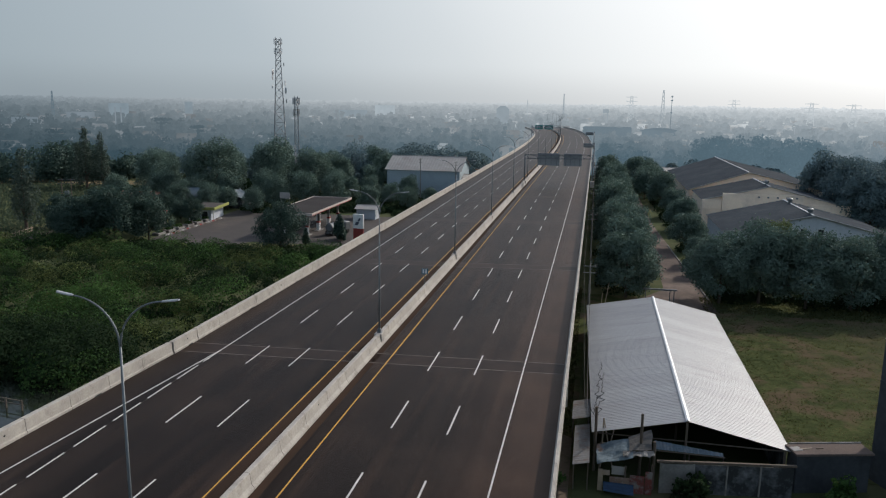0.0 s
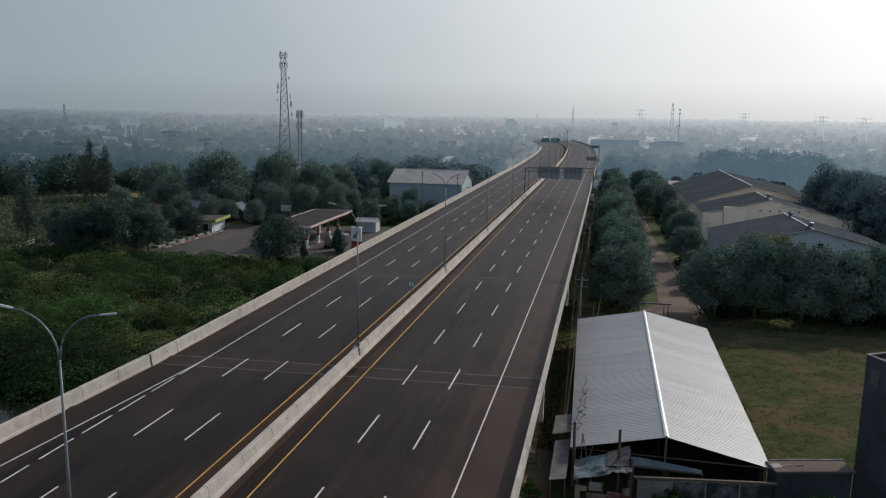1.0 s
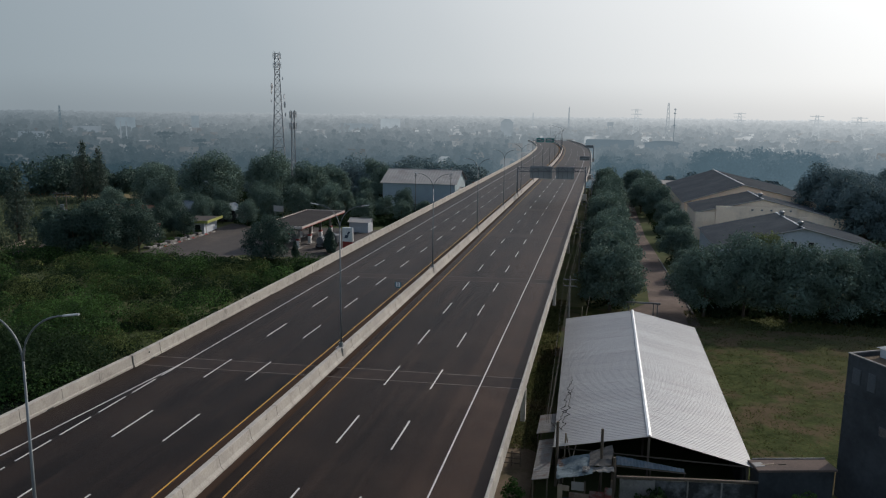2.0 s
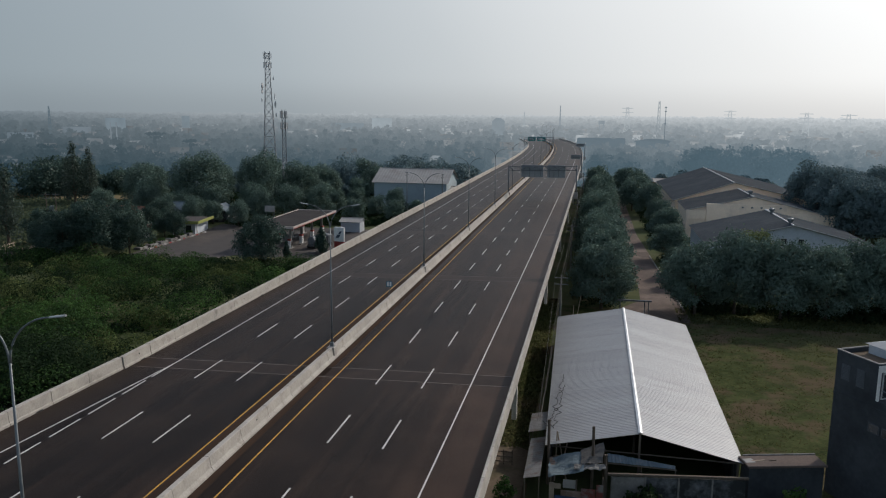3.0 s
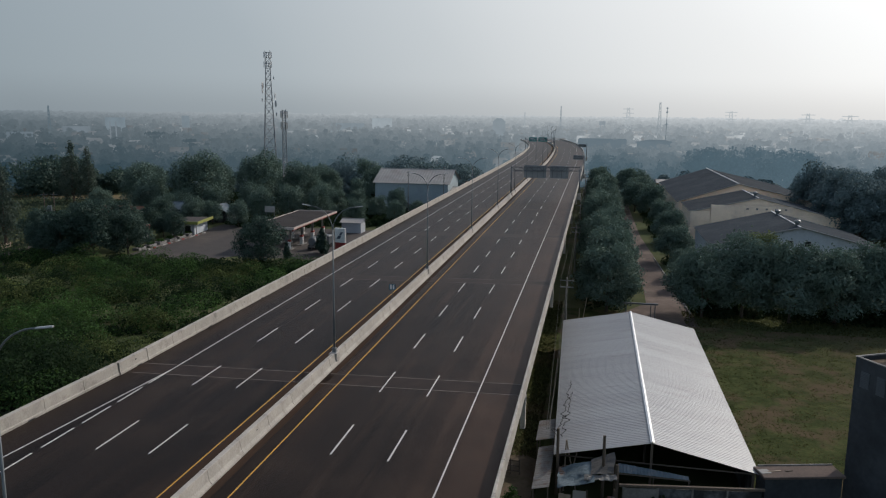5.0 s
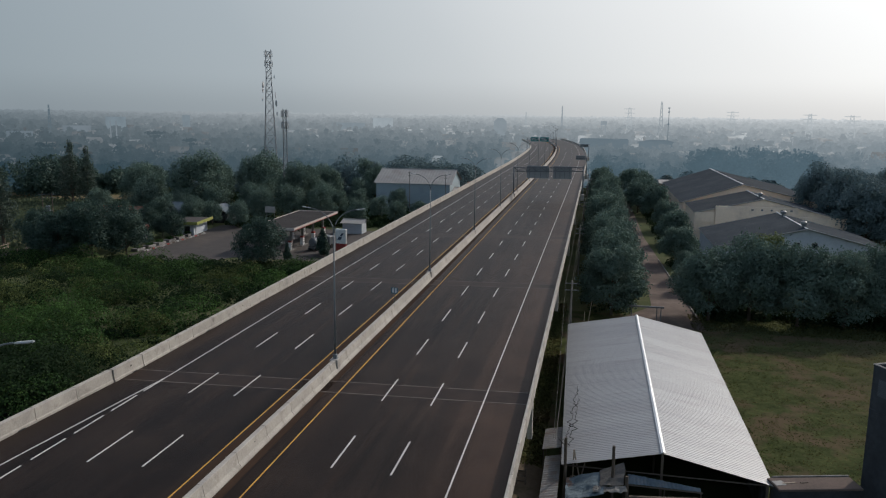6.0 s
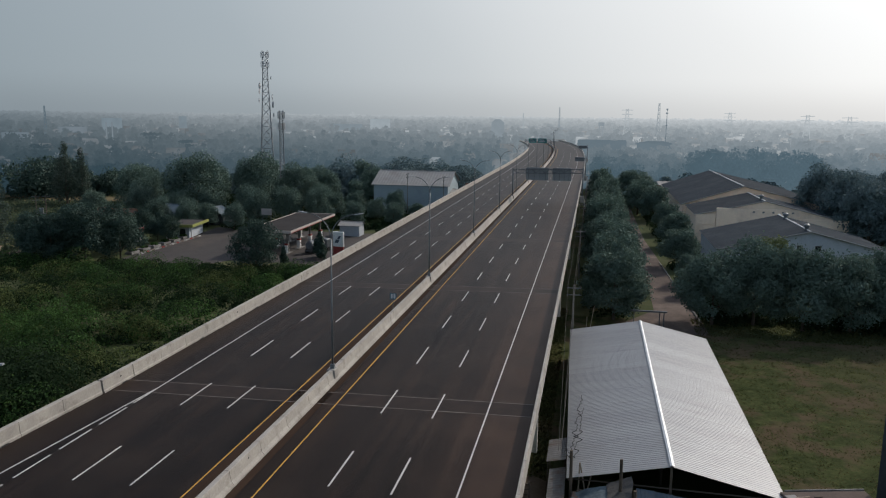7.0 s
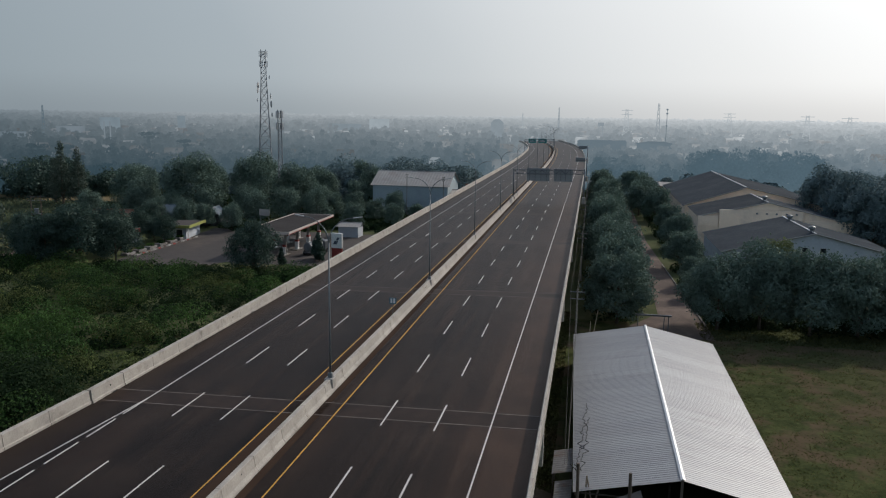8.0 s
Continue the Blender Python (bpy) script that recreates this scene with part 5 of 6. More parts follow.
def woods(name, label, count, ring, span, seed, material, leaf=0.8, per=210, keep_out=(), tall=1.0):
    """Far tree crowns, crowded together."""
    global rng
    rng = np.random.default_rng(seed)
    r = random.Random(seed)
    parts = []
    for _ in range(count):
        for _try in range(30):
            d, a = math.sqrt(r.uniform(ring[0] ** 2, ring[1] ** 2)), radians(r.uniform(*span))
            x, y = d * math.sin(a), d * math.cos(a)
            if not inside(x, y, keep_out) and noise.noise((x / 60, y / 60, seed)) > -0.25:
                break
        else:
            continue
        h = tall * r.uniform(4.5, 10.5) * (1.25 if noise.noise((x / 90, y / 90, seed + 9)) > 0.15 else 0.85)
        w = h * r.uniform(0.38, 0.6)
        for q in range(3):
            parts.append(blob_points(per // 3, (x + r.uniform(-0.5, 0.5) * w, y + r.uniform(-0.5, 0.5) * w, h * (0.25, 0.5, 0.7)[q]), w * r.uniform(0.65, 0.9), 0.9, 0.6))
    ob = new(name, leaf_mesh(name, leaves(joined(parts), leaf), material))
    return tagged(ob, label, "trees", kind="stuff")


ROAD_ZONE = [(-37, 3, -50, 430), (-60, 3, 430, 700)]
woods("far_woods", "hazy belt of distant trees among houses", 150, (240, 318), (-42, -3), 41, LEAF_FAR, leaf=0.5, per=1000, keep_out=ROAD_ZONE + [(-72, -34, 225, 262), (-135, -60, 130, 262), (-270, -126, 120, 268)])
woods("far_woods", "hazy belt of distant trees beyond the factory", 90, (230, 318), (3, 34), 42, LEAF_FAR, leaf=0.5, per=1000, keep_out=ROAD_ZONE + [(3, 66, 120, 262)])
woods("side_woods", "leafy trees at the far side of the meadow", 130, (302, 332), (-44, -22), 43, LEAF, leaf=0.5, per=900, keep_out=[(-152, -60, 120, 262), (-230, -150, 120, 230)])


# ---- far houses ----
r1 = random.Random(9)
for k in range(34):
    d, a = r1.uniform(245, 312), radians(r1.uniform(-40, -5) if k < 28 else r1.uniform(3.5, 20))
    x, y = d * math.sin(a), d * math.cos(a)
    if inside(x, y, ROAD_ZONE + [(-75, -34, 220, 265), (3, 66, 120, 262), (-260, -125, 120, 275), (-145, -60, 190, 280)]):
        continue
    w, dp, e = r1.uniform(7, 13), r1.uniform(6, 9), r1.uniform(3.0, 5.2)
    roof_m = r1.choice((TERRACOTTA, TERRACOTTA, ASBESTOS, ZINC, DARK_ROOF))
    house = gable_house("small_house", "small plastered house with a pitched roof among trees", "house", x - w / 2, x + w / 2, y - dp / 2, y + dp / 2, e, e + 2.0, WHITE_WALL, roof_m, along_y=r1.random() < 0.35, group="houses among the far trees", windows=((-w * 0.25, 1.0, 1.2, 1.2, "front"), (w * 0.25, 1.0, 1.2, 1.2, "front")))

# ---- the large blue-white house beside the road ----
gable_house("large_house", "large pale blue-walled hall with a weathered pale roof", "hall", -63.2, -40.2, 233, 251, 9.0, 12.5, BLUE_WALL, ASBESTOS, along_y=False, over=0.7, ribs=0.9)
gable_house("side_annex", "low annex with a pale roof beside the hall", "annex", -40.0, -35.8, 236, 246, 6.4, 7.2, GREY_WALL, ASBESTOS, along_y=False, over=0.3, ribs=0.9)

# ---- factory roofs ----
gable_house("flat_annex", "low annex with a pale flat-pitched roof behind the halls", "annex", 26.5, 41, 297, 316, 5.6, 6.2, GREY_WALL, ASBESTOS, along_y=False, over=0.3, ribs=1.0)
gable_house("factory_hall", "factory hall with a broad dark roof and grey gable wall", "factory hall", 26.9, 59.2, 160.5, 186, 5.0, 9.0, GREY_WALL, DARK_ROOF, over=0.5, ribs=1.0, cap=ZINC_CAP, windows=((-1.6, 5.3, 1.0, 1.0, "front"), (1.6, 5.3, 1.0, 1.0, "front")))
gable_house("factory_hall", "factory hall with a dark roof behind a cream parapet wall", "factory hall", 27.5, 58.5, 200.6, 222, 6.8, 10.5, CREAM_WALL, DARK_ROOF, over=0.4, ribs=1.0, cap=ZINC_CAP)
gable_house("factory_hall", "long factory hall with a dark weathered roof", "factory hall", 27.0, 66.0, 226, 290, 6.6, 11.8, CREAM_WALL, DARK_ROOF, over=0.6, ribs=1.0, cap=ZINC_CAP, ridge_at=0.40)
screen = thing("parapet_wall", "cream plastered parapet wall in stepped sections", "wall", 0, 200, 0)
part("section", Shape().block(27.2, 31.9, -0.15, 0.15, -0.2, 6.9, 0.04), CREAM_WALL, screen)
mid = part("section", Shape().block(32.0, 50.8, -0.3, 0.3, -0.2, 8.6, 0.04), CREAM_WALL, screen)
part("section", Shape().block(50.9, 61.8, -0.15, 0.15, -0.2, 6.5, 0.04), CREAM_WALL, screen)
for x in (27.2, 51.0):
    part("ledge", Shape().box(x, x + 4.6 if x < 40 else 61.9, -0.35, -0.152, 4.6, 4.75), CREAM_WALL, screen)
for k in range(5):
    part("vent", Shape().box(40.2 + 2.2 * k, 40.7 + 2.2 * k, -0.34, -0.302, 7.7, 8.1), DARK_STEEL, mid)


def roof_vent(x, y, z):
    ob = thing("roof_ventilator", "round metal turbine ventilator on a factory ridge", "ventilator", x, y, z, group="ventilators on the factory ridges")
    part("neck", Shape().tube([(0, 0, -0.25), (0, 0, 0.5)], 0.38, 12), GALVANISED, ob)
    part("turbine", Shape().tube([(0, 0, 0.45), (0, 0, 0.7), (0, 0, 1.0), (0, 0, 1.2)], [0.42, 0.62, 0.60, 0.2], 14), GALVANISED, ob)
    return ob


for y, z in ((205, 10.5), (180, 9.0), (163, 9.0)):
    roof_vent(43.0, y, z)

# ---- filling station ----
sheet("forecourt", "worn grey asphalt filling station forecourt", "forecourt", [(-92, 143), (-74, 141.5), (-70, 150), (-50, 150), (-50, 192), (-94, 192)], 0.02, OLD_ASPHALT)
sheet("street", "narrow dusty street with patched asphalt", "street", [(8, 108), (19.5, 110), (19.0, 126), (18.2, 140), (17.2, 165), (15.5, 200), (14.2, 430), (10.2, 430), (11.2, 200), (12.2, 165), (12.8, 140), (12.6, 128), (8, 120)], 0.02, STREET)
sheet("pond", "still dark pond water beside the viaduct", "pond", [(-86, 34), (-41, 34), (-42, 52), (-45, 62), (-52, 67), (-64, 69), (-76, 67), (-86, 60)], 0.03, WATER)

# ---- telecom towers ----
def lattice_tower(name, label, x, y, height, base, top, dishes, material):
    ob = thing(name, label, "telecom tower", x, y, 0, 20)
    def half(z):
        return (base + (top - base) * min(1, z / (height * 0.82))) / 2
    for sx in (-1, 1):
        for sy in (-1, 1):
            part("leg", Shape().tube([(sx * half(z), sy * half(z), z) for z in (0, height * 0.4, height * 0.82, height)], [0.16, 0.14, 0.11, 0.09], 6), material, ob)
    brace = Shape()
    z, i = 0.0, 0
    while z < height - 1.2:
        dz = max(1.6, 2.1 * half(z))
        z2 = min(z + dz, height)
        a, b = half(z), half(z2)
        for k in range(4):
            c0, c1 = [((-1, -1), (1, -1)), ((1, -1), (1, 1)), ((1, 1), (-1, 1)), ((-1, 1), (-1, -1))][k]
            brace.bar((c0[0] * a, c0[1] * a, z), (c1[0] * b, c1[1] * b, z2), 0.09)
            brace.bar((c1[0] * a, c1[1] * a, z), (c0[0] * b, c0[1] * b, z2), 0.09)
            brace.bar((c0[0] * b, c0[1] * b, z2), (c1[0] * b, c1[1] * b, z2), 0.08)
        z = z2
    part("bracing", brace, material, ob)
    for zz, ang, rad in dishes:
        h = half(zz) + 0.5
        p = Vector((math.cos(ang) * h * 1.25, math.sin(ang) * h * 1.25, zz))
        q = p + Vector((math.cos(ang), math.sin(ang), 0)) * 0.35
        part("dish", Shape().tube([p, p + (q - p) * 0.6, q], [rad * 0.35, rad * 0.9, rad], 14), DISH_WHITE, ob, smooth=False)
    for k in range(6):
        ang = k * math.pi / 3 + 0.3
        for zz in (height - 1.6, height - 5.2):
            h = half(zz) + 0.55
            part("panel_antenna", Shape().block(-0.16, 0.16, -0.09, 0.09, -1.1, 1.1, 0.03, pose(math.cos(ang) * h, math.sin(ang) * h, zz, 0, 0, math.degrees(ang) + 90)), DISH_WHITE, ob)
    return ob


lattice_tower("telecom_tower", "tall grey lattice telecom tower with dishes", -122.3, 289, 53.2, 5.6, 1.9, ((40, 2.9, 1.3), (36, 0.0, 1.3), (33, 0.3, 1.35), (34.5, 3.3, 0.8), (29, 0.2, 0.9), (43, 0.1, 0.8), (38, 3.0, 1.0)), TOWER_GREY)
lattice_tower("telecom_tower", "slender lattice telecom mast with panel antennas", -95.7, 240, 30.8, 1.5, 1.1, (), TOWER_GREY)


# ---- filling station details ----
st = thing("station_canopy", "filling station canopy with a flat brown roof and pale fascia", "canopy", -64.4, 171, 0, 1)
for k in range(10):
    y0 = -14.6 + 2.92 * k
    part("roof_sheet", Shape().block(-4.85, 4.85, y0, y0 + 2.9, 5.35, 5.46, 0.02), CANOPY_TOP, st)
for a in ((-5.05, 5.05, -14.85, -14.62), (-5.05, 5.05, 14.62, 14.85), (-5.05, -4.87, -14.6, 14.6), (4.87, 5.05, -14.6, 14.6)):
    part("fascia", Shape().box(*a, 5.02, 5.58), CANOPY_EDGE, st, "pale brownish fascia")
part("fascia_stripe", Shape().box(5.052, 5.075, -14.6, 14.6, 5.03, 5.17), RED, st, "thin red stripe")
part("soffit", Shape().box(-4.85, 4.85, -14.6, 14.6, 5.0, 5.1), WHITE_WALL, st)
for x in (-2.6, 2.6):
    for y in (-10.5, -3.5, 3.5, 10.5):
        part("column", Shape().block(x - 0.24, x + 0.24, y - 0.24, y + 0.24, 0, 5.0, 0.04), OLD_CONCRETE, st)


def pump(x, y):
    ob = thing("fuel_pump", "red and white fuel pump on a raised island", "fuel pump", x, y, 0, group="fuel pumps under the canopy")
    part("island", Shape().block(-0.6, 0.6, -1.8, 1.8, 0, 0.18, 0.03), OLD_CONCRETE, ob)
    body = part("body", Shape().block(-0.35, 0.35, -0.5, 0.5, 0.18, 1.8, 0.04), SIGN_WHITE, ob)
    part("head_panel", Shape().block(-0.36, 0.36, -0.51, 0.51, 1.82, 2.2, 0.03), RED, body)
    for sgn in (-1, 1):
        part("hose", Shape().tube([(0.36, 0.3 * sgn, 1.5), (0.55, 0.32 * sgn, 1.0), (0.5, 0.33 * sgn, 0.5), (0.37, 0.34 * sgn, 1.0)], 0.025, 6), RUBBER, body)
    return ob


for x in (-67.0, -61.8):
    for y in (160.5, 167.5, 174.5, 181.5):
        pump(x, y)

totem = thing("station_sign", "white station sign board on a red base", "sign", -47.6, 153, 0, -12)
part("base", Shape().block(-1.15, 1.15, -0.25, 0.25, 0, 3.4, 0.05), RED, totem, "dark red base")
brd = part("board", Shape().block(-1.2, 1.2, -0.3, 0.3, 3.42, 6.4, 0.06), SIGN_WHITE, totem, "white board")
def slanted(x0, x1, z0, z1, lean_):
    """A flat slanted bar on the board's face."""
    pts = [(x0, z0), (x1, z0), (x1 + lean_, z1), (x0 + lean_, z1)]
    return Shape().sweep([[(x, y, z) for x, z in pts] for y in (-0.33, -0.302)])


part("emblem", slanted(-0.75, 0.05, 4.15, 4.85, 0.35), SIGN_DARK, brd, "dark slanted emblem bar")
part("emblem", slanted(-0.15, 0.35, 4.95, 5.6, 0.45), SIGN_DARK, brd, "dark slanted emblem bar")

shop = thing("station_shop", "small station shop with a lime-yellow fascia", "shop", -96.5, 177, 0, 8)
part("wall", Shape().box(-0.8, 4.0, -4.0, 5.0, -0.1, 3.0), GREY_WALL, shop)
part("roof", Shape().block(-1.4, 5.2, -5.0, 5.6, 3.0, 3.2, 0.04), OLD_ASPHALT, shop)
part("fascia", Shape().box(-1.5, 5.3, -5.12, -5.0, 2.75, 3.45).box(5.2, 5.32, -5.0, 5.7, 2.75, 3.45), LIME, shop, "lime-yellow fascia")
for x in (0.3, 2.4):
    d_ = part("shop_window", Shape().box(x - 0.85, x + 0.85, -4.06, -4.002, 0.3, 2.4), SIGN_WHITE, shop)
    part("pane", Shape().box(x - 0.72, x + 0.72, -4.08, -4.062, 0.45, 2.25), GLASS, d_)
for x in (-1.2, 4.8):
    part("post", Shape().box(x - 0.1, x + 0.1, -4.8, -4.6, 0, 3.0), SIGN_WHITE, shop)
gable_house("blue_roofed_house", "house with a bright blue sheet roof behind the shop", "house", -113, -103, 190, 198, 3.4, 5.4, DIRTY_WALL, BLUE_SHEET, along_y=False, ribs=0.8)
gable_house("blue_roofed_house", "low house with a blue sheet roof behind the shop", "house", -101, -94, 195, 201, 3.0, 4.6, DIRTY_WALL, BLUE_SHEET, along_y=True, ribs=0.8)
gable_house("tiled_house", "low house with a dull tiled roof behind the trees", "house", -120, -110, 176, 184, 3.0, 5.6, WHITE_WALL, TERRACOTTA, along_y=False)

edge = thing("forecourt_kerb", "low kerb of red and white painted blocks with planters", "kerb", 0, 0, 0)
for k in range(26):
    y = 150.6 + 1.02 * k
    part("kerb_block", Shape().block(-91.25, -90.85, y, y + 0.98, 0, 0.32, 0.03), (OLD_CONCRETE, ASBESTOS, OLD_CONCRETE, RED, OLD_CONCRETE, STREET)[k % 6], edge)
for k in range(6):
    y = 152 + 4.2 * k
    pt = thing("planter", "pale concrete planter with low plants beside the forecourt", "planter", -93.2, y, 0, group="planters beside the forecourt")
    part("trough", Shape().block(-0.8, 0.8, -1.5, 1.5, 0, 0.55, 0.05), OLD_CONCRETE, pt)
    part("plants", leaf_mesh("plants", leaves(blob_points(130, (0, 0, 0.75), 0.9, 0.45), 0.22), SHRUB), None, pt)
booth = thing("red_booth", "small red roadside booth beside the forecourt", "booth", -101, 166.5, 0, 10)
part("body", Shape().block(-0.8, 0.8, -0.8, 0.8, 0, 2.3, 0.04), WHITE_WALL, booth)
part("canopy", Shape().block(-1.1, 1.1, -1.2, 1.0, 2.3, 3.2, 0.05), RED, booth)
brd2 = thing("white_board", "white notice board on posts behind the trees", "board", -79.6, 190.5, 0, -8)
part("panel", Shape().block(-1.5, 1.5, -0.05, 0.05, 4.0, 5.6, 0.02), ASBESTOS, brd2)
for x in (-1.2, 1.2):
    part("post", Shape().tube([(x, 0.1, 0), (x, 0.1, 5.4)], 0.08, 8), GALVANISED, brd2)
trk = thing("tank_truck", "dark parked tank truck beside the station", "truck", -56.2, 163.5, 0, 70)
part("tank", Shape().tube([(-2.6, 0, 1.75), (-2.4, 0, 1.75), (1.6, 0, 1.75), (1.8, 0, 1.75)], [0.8, 1.05, 1.05, 0.8], 18), DARK_STEEL, trk)
part("cab", Shape().block(2.0, 3.9, -1.1, 1.1, 0.7, 2.7, 0.2), DARK_STEEL, trk)
part("windscreen", Shape().box(3.9, 3.92, -0.9, 0.9, 1.7, 2.4), GLASS, trk)
part("chassis", Shape().box(-2.8, 3.8, -0.9, 0.9, 0.55, 0.75), DARK_STEEL, trk)
for x in (-2.0, -0.8, 2.9):
    for y in (-1.0, 1.0):
        part("wheel", Shape().tube([(x, y - 0.16, 0.5), (x, y + 0.16, 0.5)], 0.5, 14), RUBBER, trk)
gshed = gable_house("pump_shed", "small kiosk with a pale flat-pitched roof near the station", "kiosk", -58.6, -53.6, 186.5, 190.5, 2.8, 3.4, GREY_WALL, ASBESTOS, along_y=False, ribs=0.8)
small = make_tree("ornamental_tree", "slim dark ornamental tree at the station edge", 6.0, 3.0, 51, 0.24, 1500, LEAF, 0.15, "spire", group="small trees at the station")
place(small, [(-53.5, 158, 1.0, 0), (-52.3, 155.6, 0.8, 40), (-58.0, 149.5, 0.6, 90)])


# ---- power poles and cables ----
def power_pole(x, y, h, turn=0, label="slender concrete power pole with crossarms"):
    ob = thing("power_pole", label, "power pole", x, y, 0, turn, group="power poles")
    part("shaft", Shape().tube([(0, 0, -0.3), (0, 0, h)], [0.17, 0.10], 8), DARK_WOOD if h < 7 or x < -120 else OLD_CONCRETE, ob)
    for z in (h - 0.4, h - 1.3):
        arm_ = part("crossarm", Shape().box(-0.9, 0.9, -0.05, 0.05, z - 0.06, z + 0.06), DARK_STEEL, ob)
        for q in (-0.8, 0.0, 0.8):
            part("insulator", Shape().tube([(q, 0, z + 0.06), (q, 0, z + 0.28)], 0.06, 6), RUBBER, arm_)
    return ob


for x, y, h, tr in ((-50.7, 225, 13.0, 80), (-40.5, 228, 12.2, 80), (-133.8, 174.5, 9.0, 20), (-131.8, 175.5, 9.0, 20), (-47, 262, 12.0, 80)):
    power_pole(x, y, h, tr)
box_ = thing("pole_transformer", "grey transformer hung between two power poles", "transformer", -132.8, 175, 0, 27)
part("tank", Shape().block(-0.5, 0.5, -0.4, 0.4, 4.4, 5.7, 0.06), GALVANISED, box_)
part("platform", Shape().box(-1.15, 1.15, -0.3, 0.3, 4.25, 4.38), DARK_STEEL, box_)
ROW = [(0.75, 61.0, 5.4), (0.5, 104.2, 8.6), (0.5, 150, 9.2), (0.5, 195, 9.2), (0.5, 240, 9.2), (0.5, 285, 9.2)]
for x, y, h in ROW[1:]:
    power_pole(x, y, h, 0, "slender power pole beside the viaduct")


def cable(name, a, b, sag, radius=0.018, label="thin black overhead power cable"):
    a, b = Vector(a), Vector(b)
    pts = [a.lerp(b, k / 14) - Vector((0, 0, sag * 4 * (k / 14) * (1 - k / 14))) for k in range(15)]
    return thing(name, label, "cable", shape=Shape().tube(pts, radius, 5), material=RUBBER, group="overhead cables")


for (x0, y0, h0), (x1, y1, h1) in zip(ROW, ROW[1:]):
    for q, dz in ((-0.8, 0.1), (0.0, 0.1), (0.1, -1.1)):
        cable("overhead_cable", (x0 + q * (0.2 if h0 < 6 else 1), y0, h0 - 0.1 + dz * (0 if h0 < 6 else 1)), (x1 + q, y1, h1 - 0.1 + dz), 0.9)
for n_, (x, y, z) in enumerate(((1.6, 64.2, 3.62), (2.1, 64.0, 3.72))):
    pts = [(1.0 + 0.3 * n_, 61.0, 5.3)]
    for k in range(34 - 8 * n_):
        yy = 63.5 + 0.42 * k
        xx = 1.45 + 0.35 * n_ + 0.55 * noise.noise((k * 0.55, n_ * 5.0, 1.0)) + 0.02 * k
        pts.append((xx, yy, 3.25 + (xx - 0.2) * 0.194 + 0.16))
    thing("loose_cable", "tangled black cable lying over the zinc roof", "cable", shape=Shape().tube(pts, 0.028, 5), material=RUBBER)
bamboo = thing("bamboo_pole", "pale bamboo pole leaning among the trees", "bamboo pole", 2.4, 106, 0)
part("shaft", Shape().tube([(0, 0, -0.1), (0.8, 1.6, 5.2)], [0.07, 0.04], 6), PALE_WOOD, bamboo)
bamboo2 = thing("bamboo_pole", "upright pale bamboo pole behind the shed", "bamboo pole", 2.2, 104.4, 0)
part("shaft", Shape().tube([(0, 0, -0.1), (0.1, 0.1, 4.4)], [0.07, 0.05], 6), PALE_WOOD, bamboo2)
frame2 = thing("goal_frame", "dark low steel frame at the end of the street", "frame", 10.8, 118, 0)
for x in (-1.8, 1.8, 2.4):
    part("post", Shape().box(x - 0.06, x + 0.06, -0.06, 0.06, -0.1, 2.2), DARK_STEEL, frame2)
part("bar", Shape().box(-2.2, 2.8, -0.2, 0.2, 2.2, 2.4), DARK_STEEL, frame2)
kerb = thing("street_kerb", "pale worn kerb stones along the street", "kerb", 0, 0, 0)
for k in range(24):
    y = 122 + 2.0 * k
    x = 18.7 - 0.045 * (y - 122)
    part("kerb_stone", Shape().block(x, x + 0.25, y, y + 1.9, 0, 0.2, 0.03), OLD_CONCRETE, kerb)

# ---- pond railing and meadow fence ----
rail = thing("pond_railing", "old dark timber railing along the pond", "railing", -58.5, 61.5, 0, -8)
for k in range(7):
    part("post", Shape().box(-6 + 2 * k - 0.07, -6 + 2 * k + 0.07, -0.07, 0.07, -0.4, 1.1), DARK_WOOD, rail)
for z in (0.6, 1.0):
    part("rail", Shape().box(-6.2, 6.2, -0.04, 0.04, z - 0.04, z + 0.04), DARK_WOOD, rail)
fence = thing("meadow_fence", "pale timber fence along the meadow track", "fence", -117.5, 133, 0, 12)
for k in range(10):
    part("post", Shape().box(-0.07, 0.07, 1.7 * k - 2, 1.7 * k - 1.86, -0.2, 1.5), PALE_WOOD, fence)
for z in (0.6, 1.2):
    part("rail", Shape().box(-0.04, 0.04, -2.2, 14, z - 0.05, z + 0.05), PALE_WOOD, fence)
sheet("meadow_track", "pale dusty track beside the meadow", "track", [(-117, 126), (-113.5, 126), (-116.5, 150), (-119, 150)], 0.02, STREET)
sheet("dry_strip", "strip of dry brown grass at the meadow's end", "dry grass", [(-215, 222), (-160, 236), (-140, 246), (-142, 252), (-165, 250), (-218, 240)], 0.025, DRY_GRASS)
sheet("bare_patch", "bare brown earth below the viaduct edge", "earth", [(-7, 52), (-0.4, 52), (-0.4, 66.5), (-2.5, 68), (-7, 67)], 0.02, EARTH)
sheet("verge", "rough grassy strip beside the viaduct", "verge", [(-7, 40), (-0.2, 40), (0.2, 102), (8, 106), (8, 122), (-7, 122)], 0.012, FIELD)

db = make_tree("yard_bush", "dark leafy bush against the yard wall", 2.4, 2.6, 62, 0.22, 700, SHRUB_DARK, 0.1, group="yard bushes")
place(db, [(9.3, 57.2, 0.95, 50), (8.2, 56.9, 0.7, 150)])

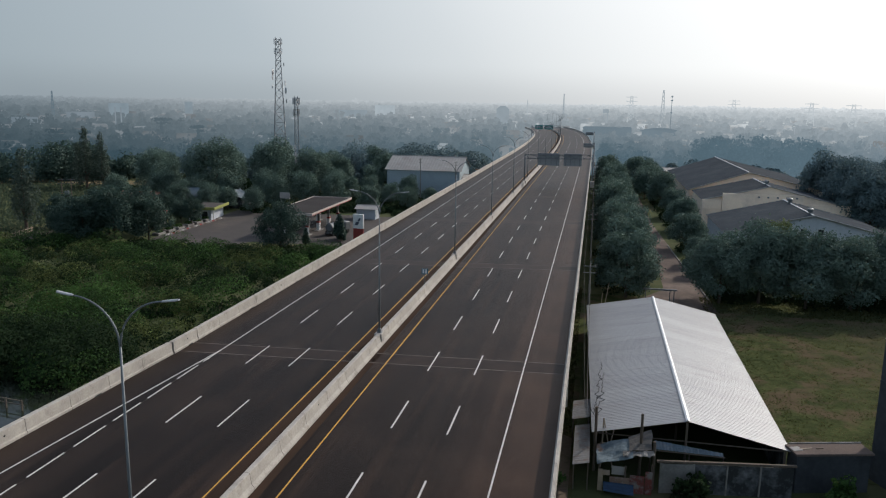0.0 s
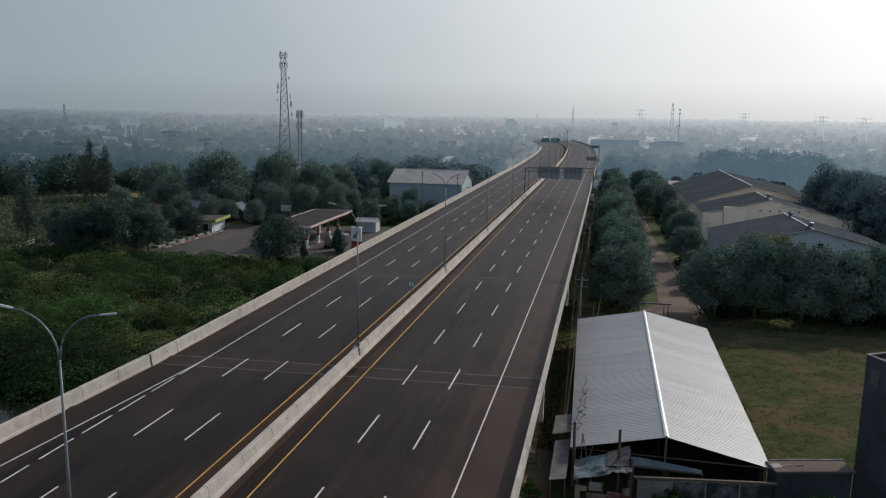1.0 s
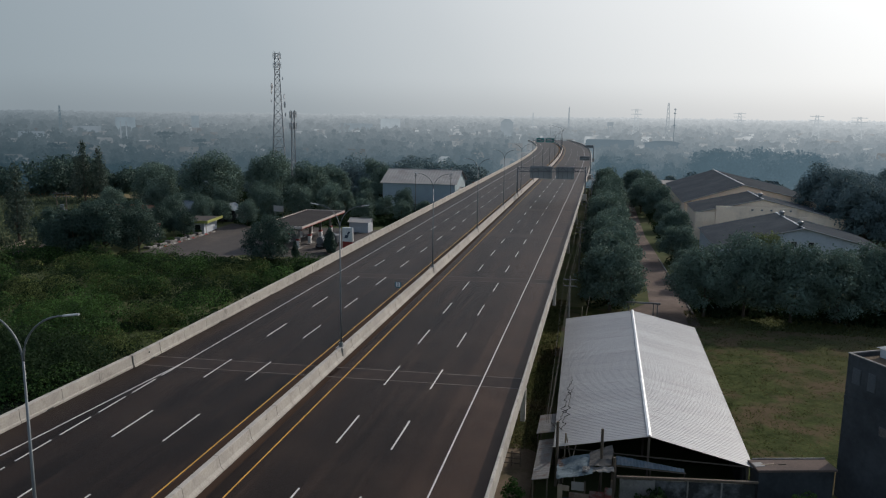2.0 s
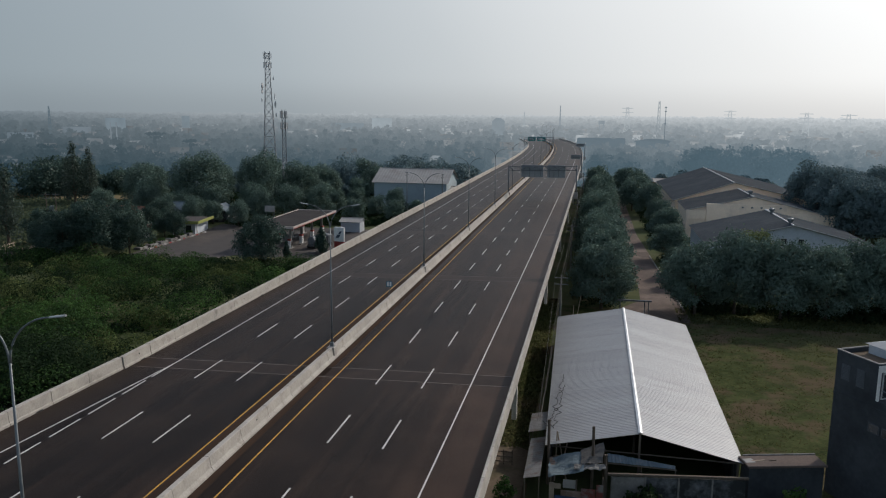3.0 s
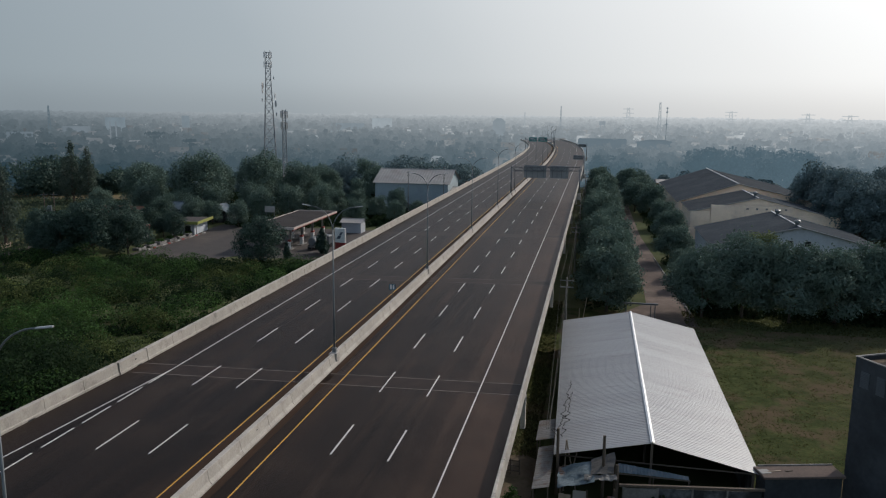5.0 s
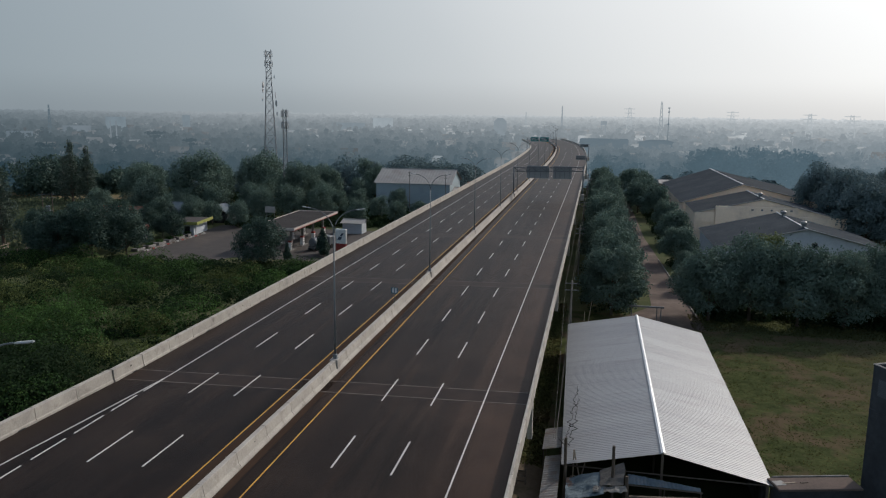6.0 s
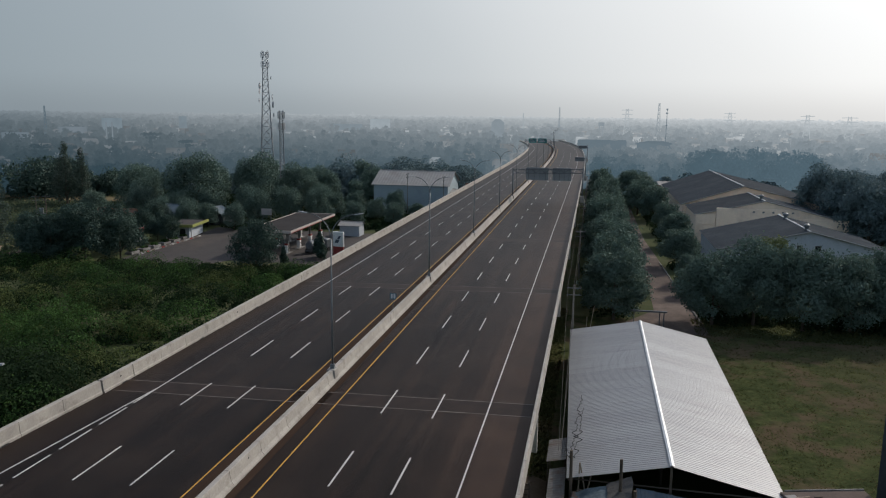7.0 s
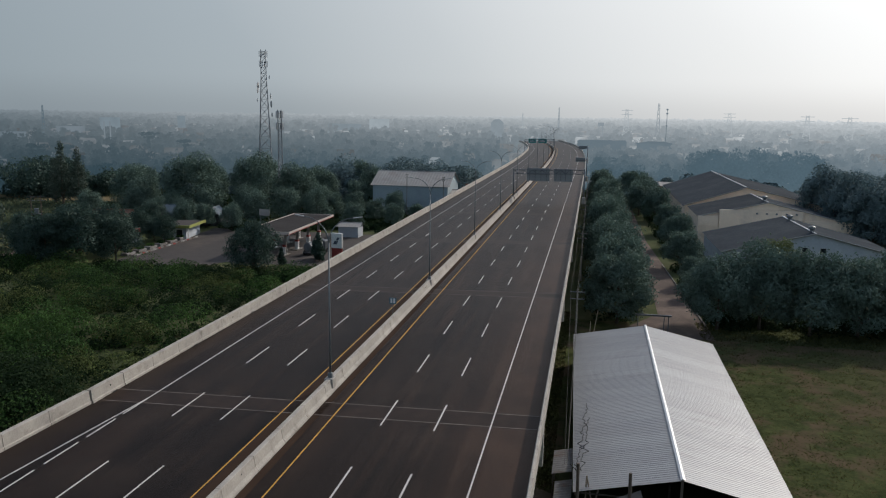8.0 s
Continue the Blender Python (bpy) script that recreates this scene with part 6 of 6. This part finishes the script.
# bushes by the yard
yb = make_tree("yard_bush", "pale green leafy bush in the yard", 2.6, 2.6, 61, 0.22, 700, SHRUB, 0.1, group="yard bushes")
place(yb, [(19.9, 58.2, 1.0, 0), (-1.6, 57.2, 0.6, 120), (18.4, 64.2, 0.55, 20), (20.2, 64.4, 0.6, 220), (21.8, 64.0, 0.5, 20)])


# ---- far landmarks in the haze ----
# Emission gives these landmarks their haze; no mist lies before them.
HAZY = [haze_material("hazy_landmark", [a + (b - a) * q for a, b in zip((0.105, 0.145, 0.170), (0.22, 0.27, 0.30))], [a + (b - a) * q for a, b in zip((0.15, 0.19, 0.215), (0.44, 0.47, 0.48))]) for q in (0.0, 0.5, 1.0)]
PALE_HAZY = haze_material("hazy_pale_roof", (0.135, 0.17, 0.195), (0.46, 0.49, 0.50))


def far_block(name, label, category, x, y, w, base, top, material, roof=0.0):
    turn = -math.degrees(math.atan2(x, y))
    ob = thing(name, label, category, x, y, 0, turn)
    part("wall", Shape().block(-w / 2, w / 2, 0, w * 0.7, 0, top - roof, 0.2), material, ob)
    if roof:
        part("roof", Shape().add([(-w * 0.55, -0.5, top - roof + 0.01), (w * 0.55, -0.5, top - roof + 0.01), (w * 0.55, w * 0.75, top - roof + 0.01), (-w * 0.55, w * 0.75, top - roof + 0.01), (-w * 0.2, w * 0.35, top), (w * 0.2, w * 0.35, top)], [(0, 1, 5, 4), (1, 2, 5), (2, 3, 4, 5), (3, 0, 4), (3, 2, 1, 0)]), material, ob)
    return ob


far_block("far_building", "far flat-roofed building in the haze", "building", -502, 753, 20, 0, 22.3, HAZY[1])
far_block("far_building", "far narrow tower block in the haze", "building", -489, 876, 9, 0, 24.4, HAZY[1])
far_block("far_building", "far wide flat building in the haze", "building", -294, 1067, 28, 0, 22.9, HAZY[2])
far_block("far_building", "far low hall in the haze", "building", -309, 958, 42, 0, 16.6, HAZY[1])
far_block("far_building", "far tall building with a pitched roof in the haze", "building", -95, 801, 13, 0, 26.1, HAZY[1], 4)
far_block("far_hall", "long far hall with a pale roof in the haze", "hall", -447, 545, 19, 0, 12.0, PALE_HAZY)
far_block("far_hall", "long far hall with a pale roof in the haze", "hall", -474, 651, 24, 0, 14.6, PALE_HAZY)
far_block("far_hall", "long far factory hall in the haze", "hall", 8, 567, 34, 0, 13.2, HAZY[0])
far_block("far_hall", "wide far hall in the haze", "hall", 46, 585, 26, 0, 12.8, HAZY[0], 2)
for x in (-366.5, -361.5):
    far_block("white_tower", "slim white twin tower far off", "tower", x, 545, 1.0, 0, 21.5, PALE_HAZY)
tank = thing("water_tank", "far water tank on a trestle in the haze", "water tank", 10, 907, 0)
part("tank", Shape().block(-3.4, 3.4, -3, 3, 19.5, 23.6, 0.3), HAZY[1], tank)
for x in (-2, 2):
    part("leg", Shape().tube([(x, 0, 0), (x, 0, 19.5)], 0.5, 6), HAZY[1], tank)


def pylon(x, y, h, w, material, arms=3, label="far electricity pylon in the haze"):
    ob = thing("pylon", label, "pylon", x, y, 0, -math.degrees(math.atan2(x, y)), group="pylons on the horizon")
    body = Shape()
    for sx in (-1, 1):
        body.bar((sx * w * 0.5, 0, 0), (sx * w * 0.13, 0, h), 0.5)
    n = 9
    for k in range(n):
        z0, z1 = h * k / n, h * (k + 1) / n
        a, b = w * (0.5 - 0.37 * k / n), w * (0.5 - 0.37 * (k + 1) / n)
        body.bar((-a, 0, z0), (b, 0, z1), 0.32).bar((a, 0, z0), (-b, 0, z1), 0.32)
    part("lattice", body, material, ob)
    for k in range(arms):
        z = h * (0.70 + 0.13 * k)
        part("arm", Shape().bar((-w * 0.75, 0, z), (w * 0.75, 0, z), 0.5), material, ob)
    return ob


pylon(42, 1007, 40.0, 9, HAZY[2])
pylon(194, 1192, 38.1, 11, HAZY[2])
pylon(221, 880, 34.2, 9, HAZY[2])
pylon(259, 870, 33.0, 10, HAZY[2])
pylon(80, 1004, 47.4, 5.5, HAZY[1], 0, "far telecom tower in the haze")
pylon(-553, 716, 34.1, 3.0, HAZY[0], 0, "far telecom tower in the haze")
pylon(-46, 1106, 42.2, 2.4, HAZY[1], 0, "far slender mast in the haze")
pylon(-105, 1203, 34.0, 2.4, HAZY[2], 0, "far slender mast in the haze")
mast = thing("radio_mast", "slim steel radio mast rising over the trees", "mast", 55.8, 618, 0)
part("shaft", Shape().tube([(0, 0, 0), (0, 0, 36)], [0.35, 0.2], 6), HAZY[0], mast)
for z in (33, 36, 24):
    part("antenna", Shape().block(-0.7, 0.7, -0.3, 0.3, z - 0.5, z + 0.5, 0.1), HAZY[0], mast)


# pale roofs far off among the trees, glowing in painted haze colours
roofs = Shape()
rr = random.Random(77)
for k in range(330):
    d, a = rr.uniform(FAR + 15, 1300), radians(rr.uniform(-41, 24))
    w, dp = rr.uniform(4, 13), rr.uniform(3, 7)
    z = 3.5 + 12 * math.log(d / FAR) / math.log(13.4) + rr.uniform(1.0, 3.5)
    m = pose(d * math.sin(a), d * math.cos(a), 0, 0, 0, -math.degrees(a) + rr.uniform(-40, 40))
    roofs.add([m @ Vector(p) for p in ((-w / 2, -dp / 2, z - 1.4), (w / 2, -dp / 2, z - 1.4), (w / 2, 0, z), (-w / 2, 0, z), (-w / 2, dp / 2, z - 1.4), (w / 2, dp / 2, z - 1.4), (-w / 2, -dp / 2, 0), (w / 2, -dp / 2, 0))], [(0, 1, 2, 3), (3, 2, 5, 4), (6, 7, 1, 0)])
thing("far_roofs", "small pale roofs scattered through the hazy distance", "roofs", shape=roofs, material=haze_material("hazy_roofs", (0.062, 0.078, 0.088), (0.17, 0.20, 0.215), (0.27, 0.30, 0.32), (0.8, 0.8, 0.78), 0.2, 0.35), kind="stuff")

wall_ = thing("retaining_wall", "low dark retaining wall below the forecourt", "wall", 0, 0, 0)
for k in range(9):
    x = -93 + 2.5 * k
    part("wall_block", Shape().block(x, x + 2.45, 141.0 - 0.08 * k, 141.35 - 0.08 * k, -0.2, 0.75, 0.03), OLD_CONCRETE, wall_)

bag = thing("pale_bag", "small pale plastic bag at the foot of the parapet", "bag", *on_deck(34.5, -16.45, 0.0), 12)
part("body", draped(-0.22, 0.22, -0.3, 0.3, lambda x, y: 0.34 - 1.2 * x * x - 1.1 * y * y, 8, 9), SIGN_WHITE, bag)
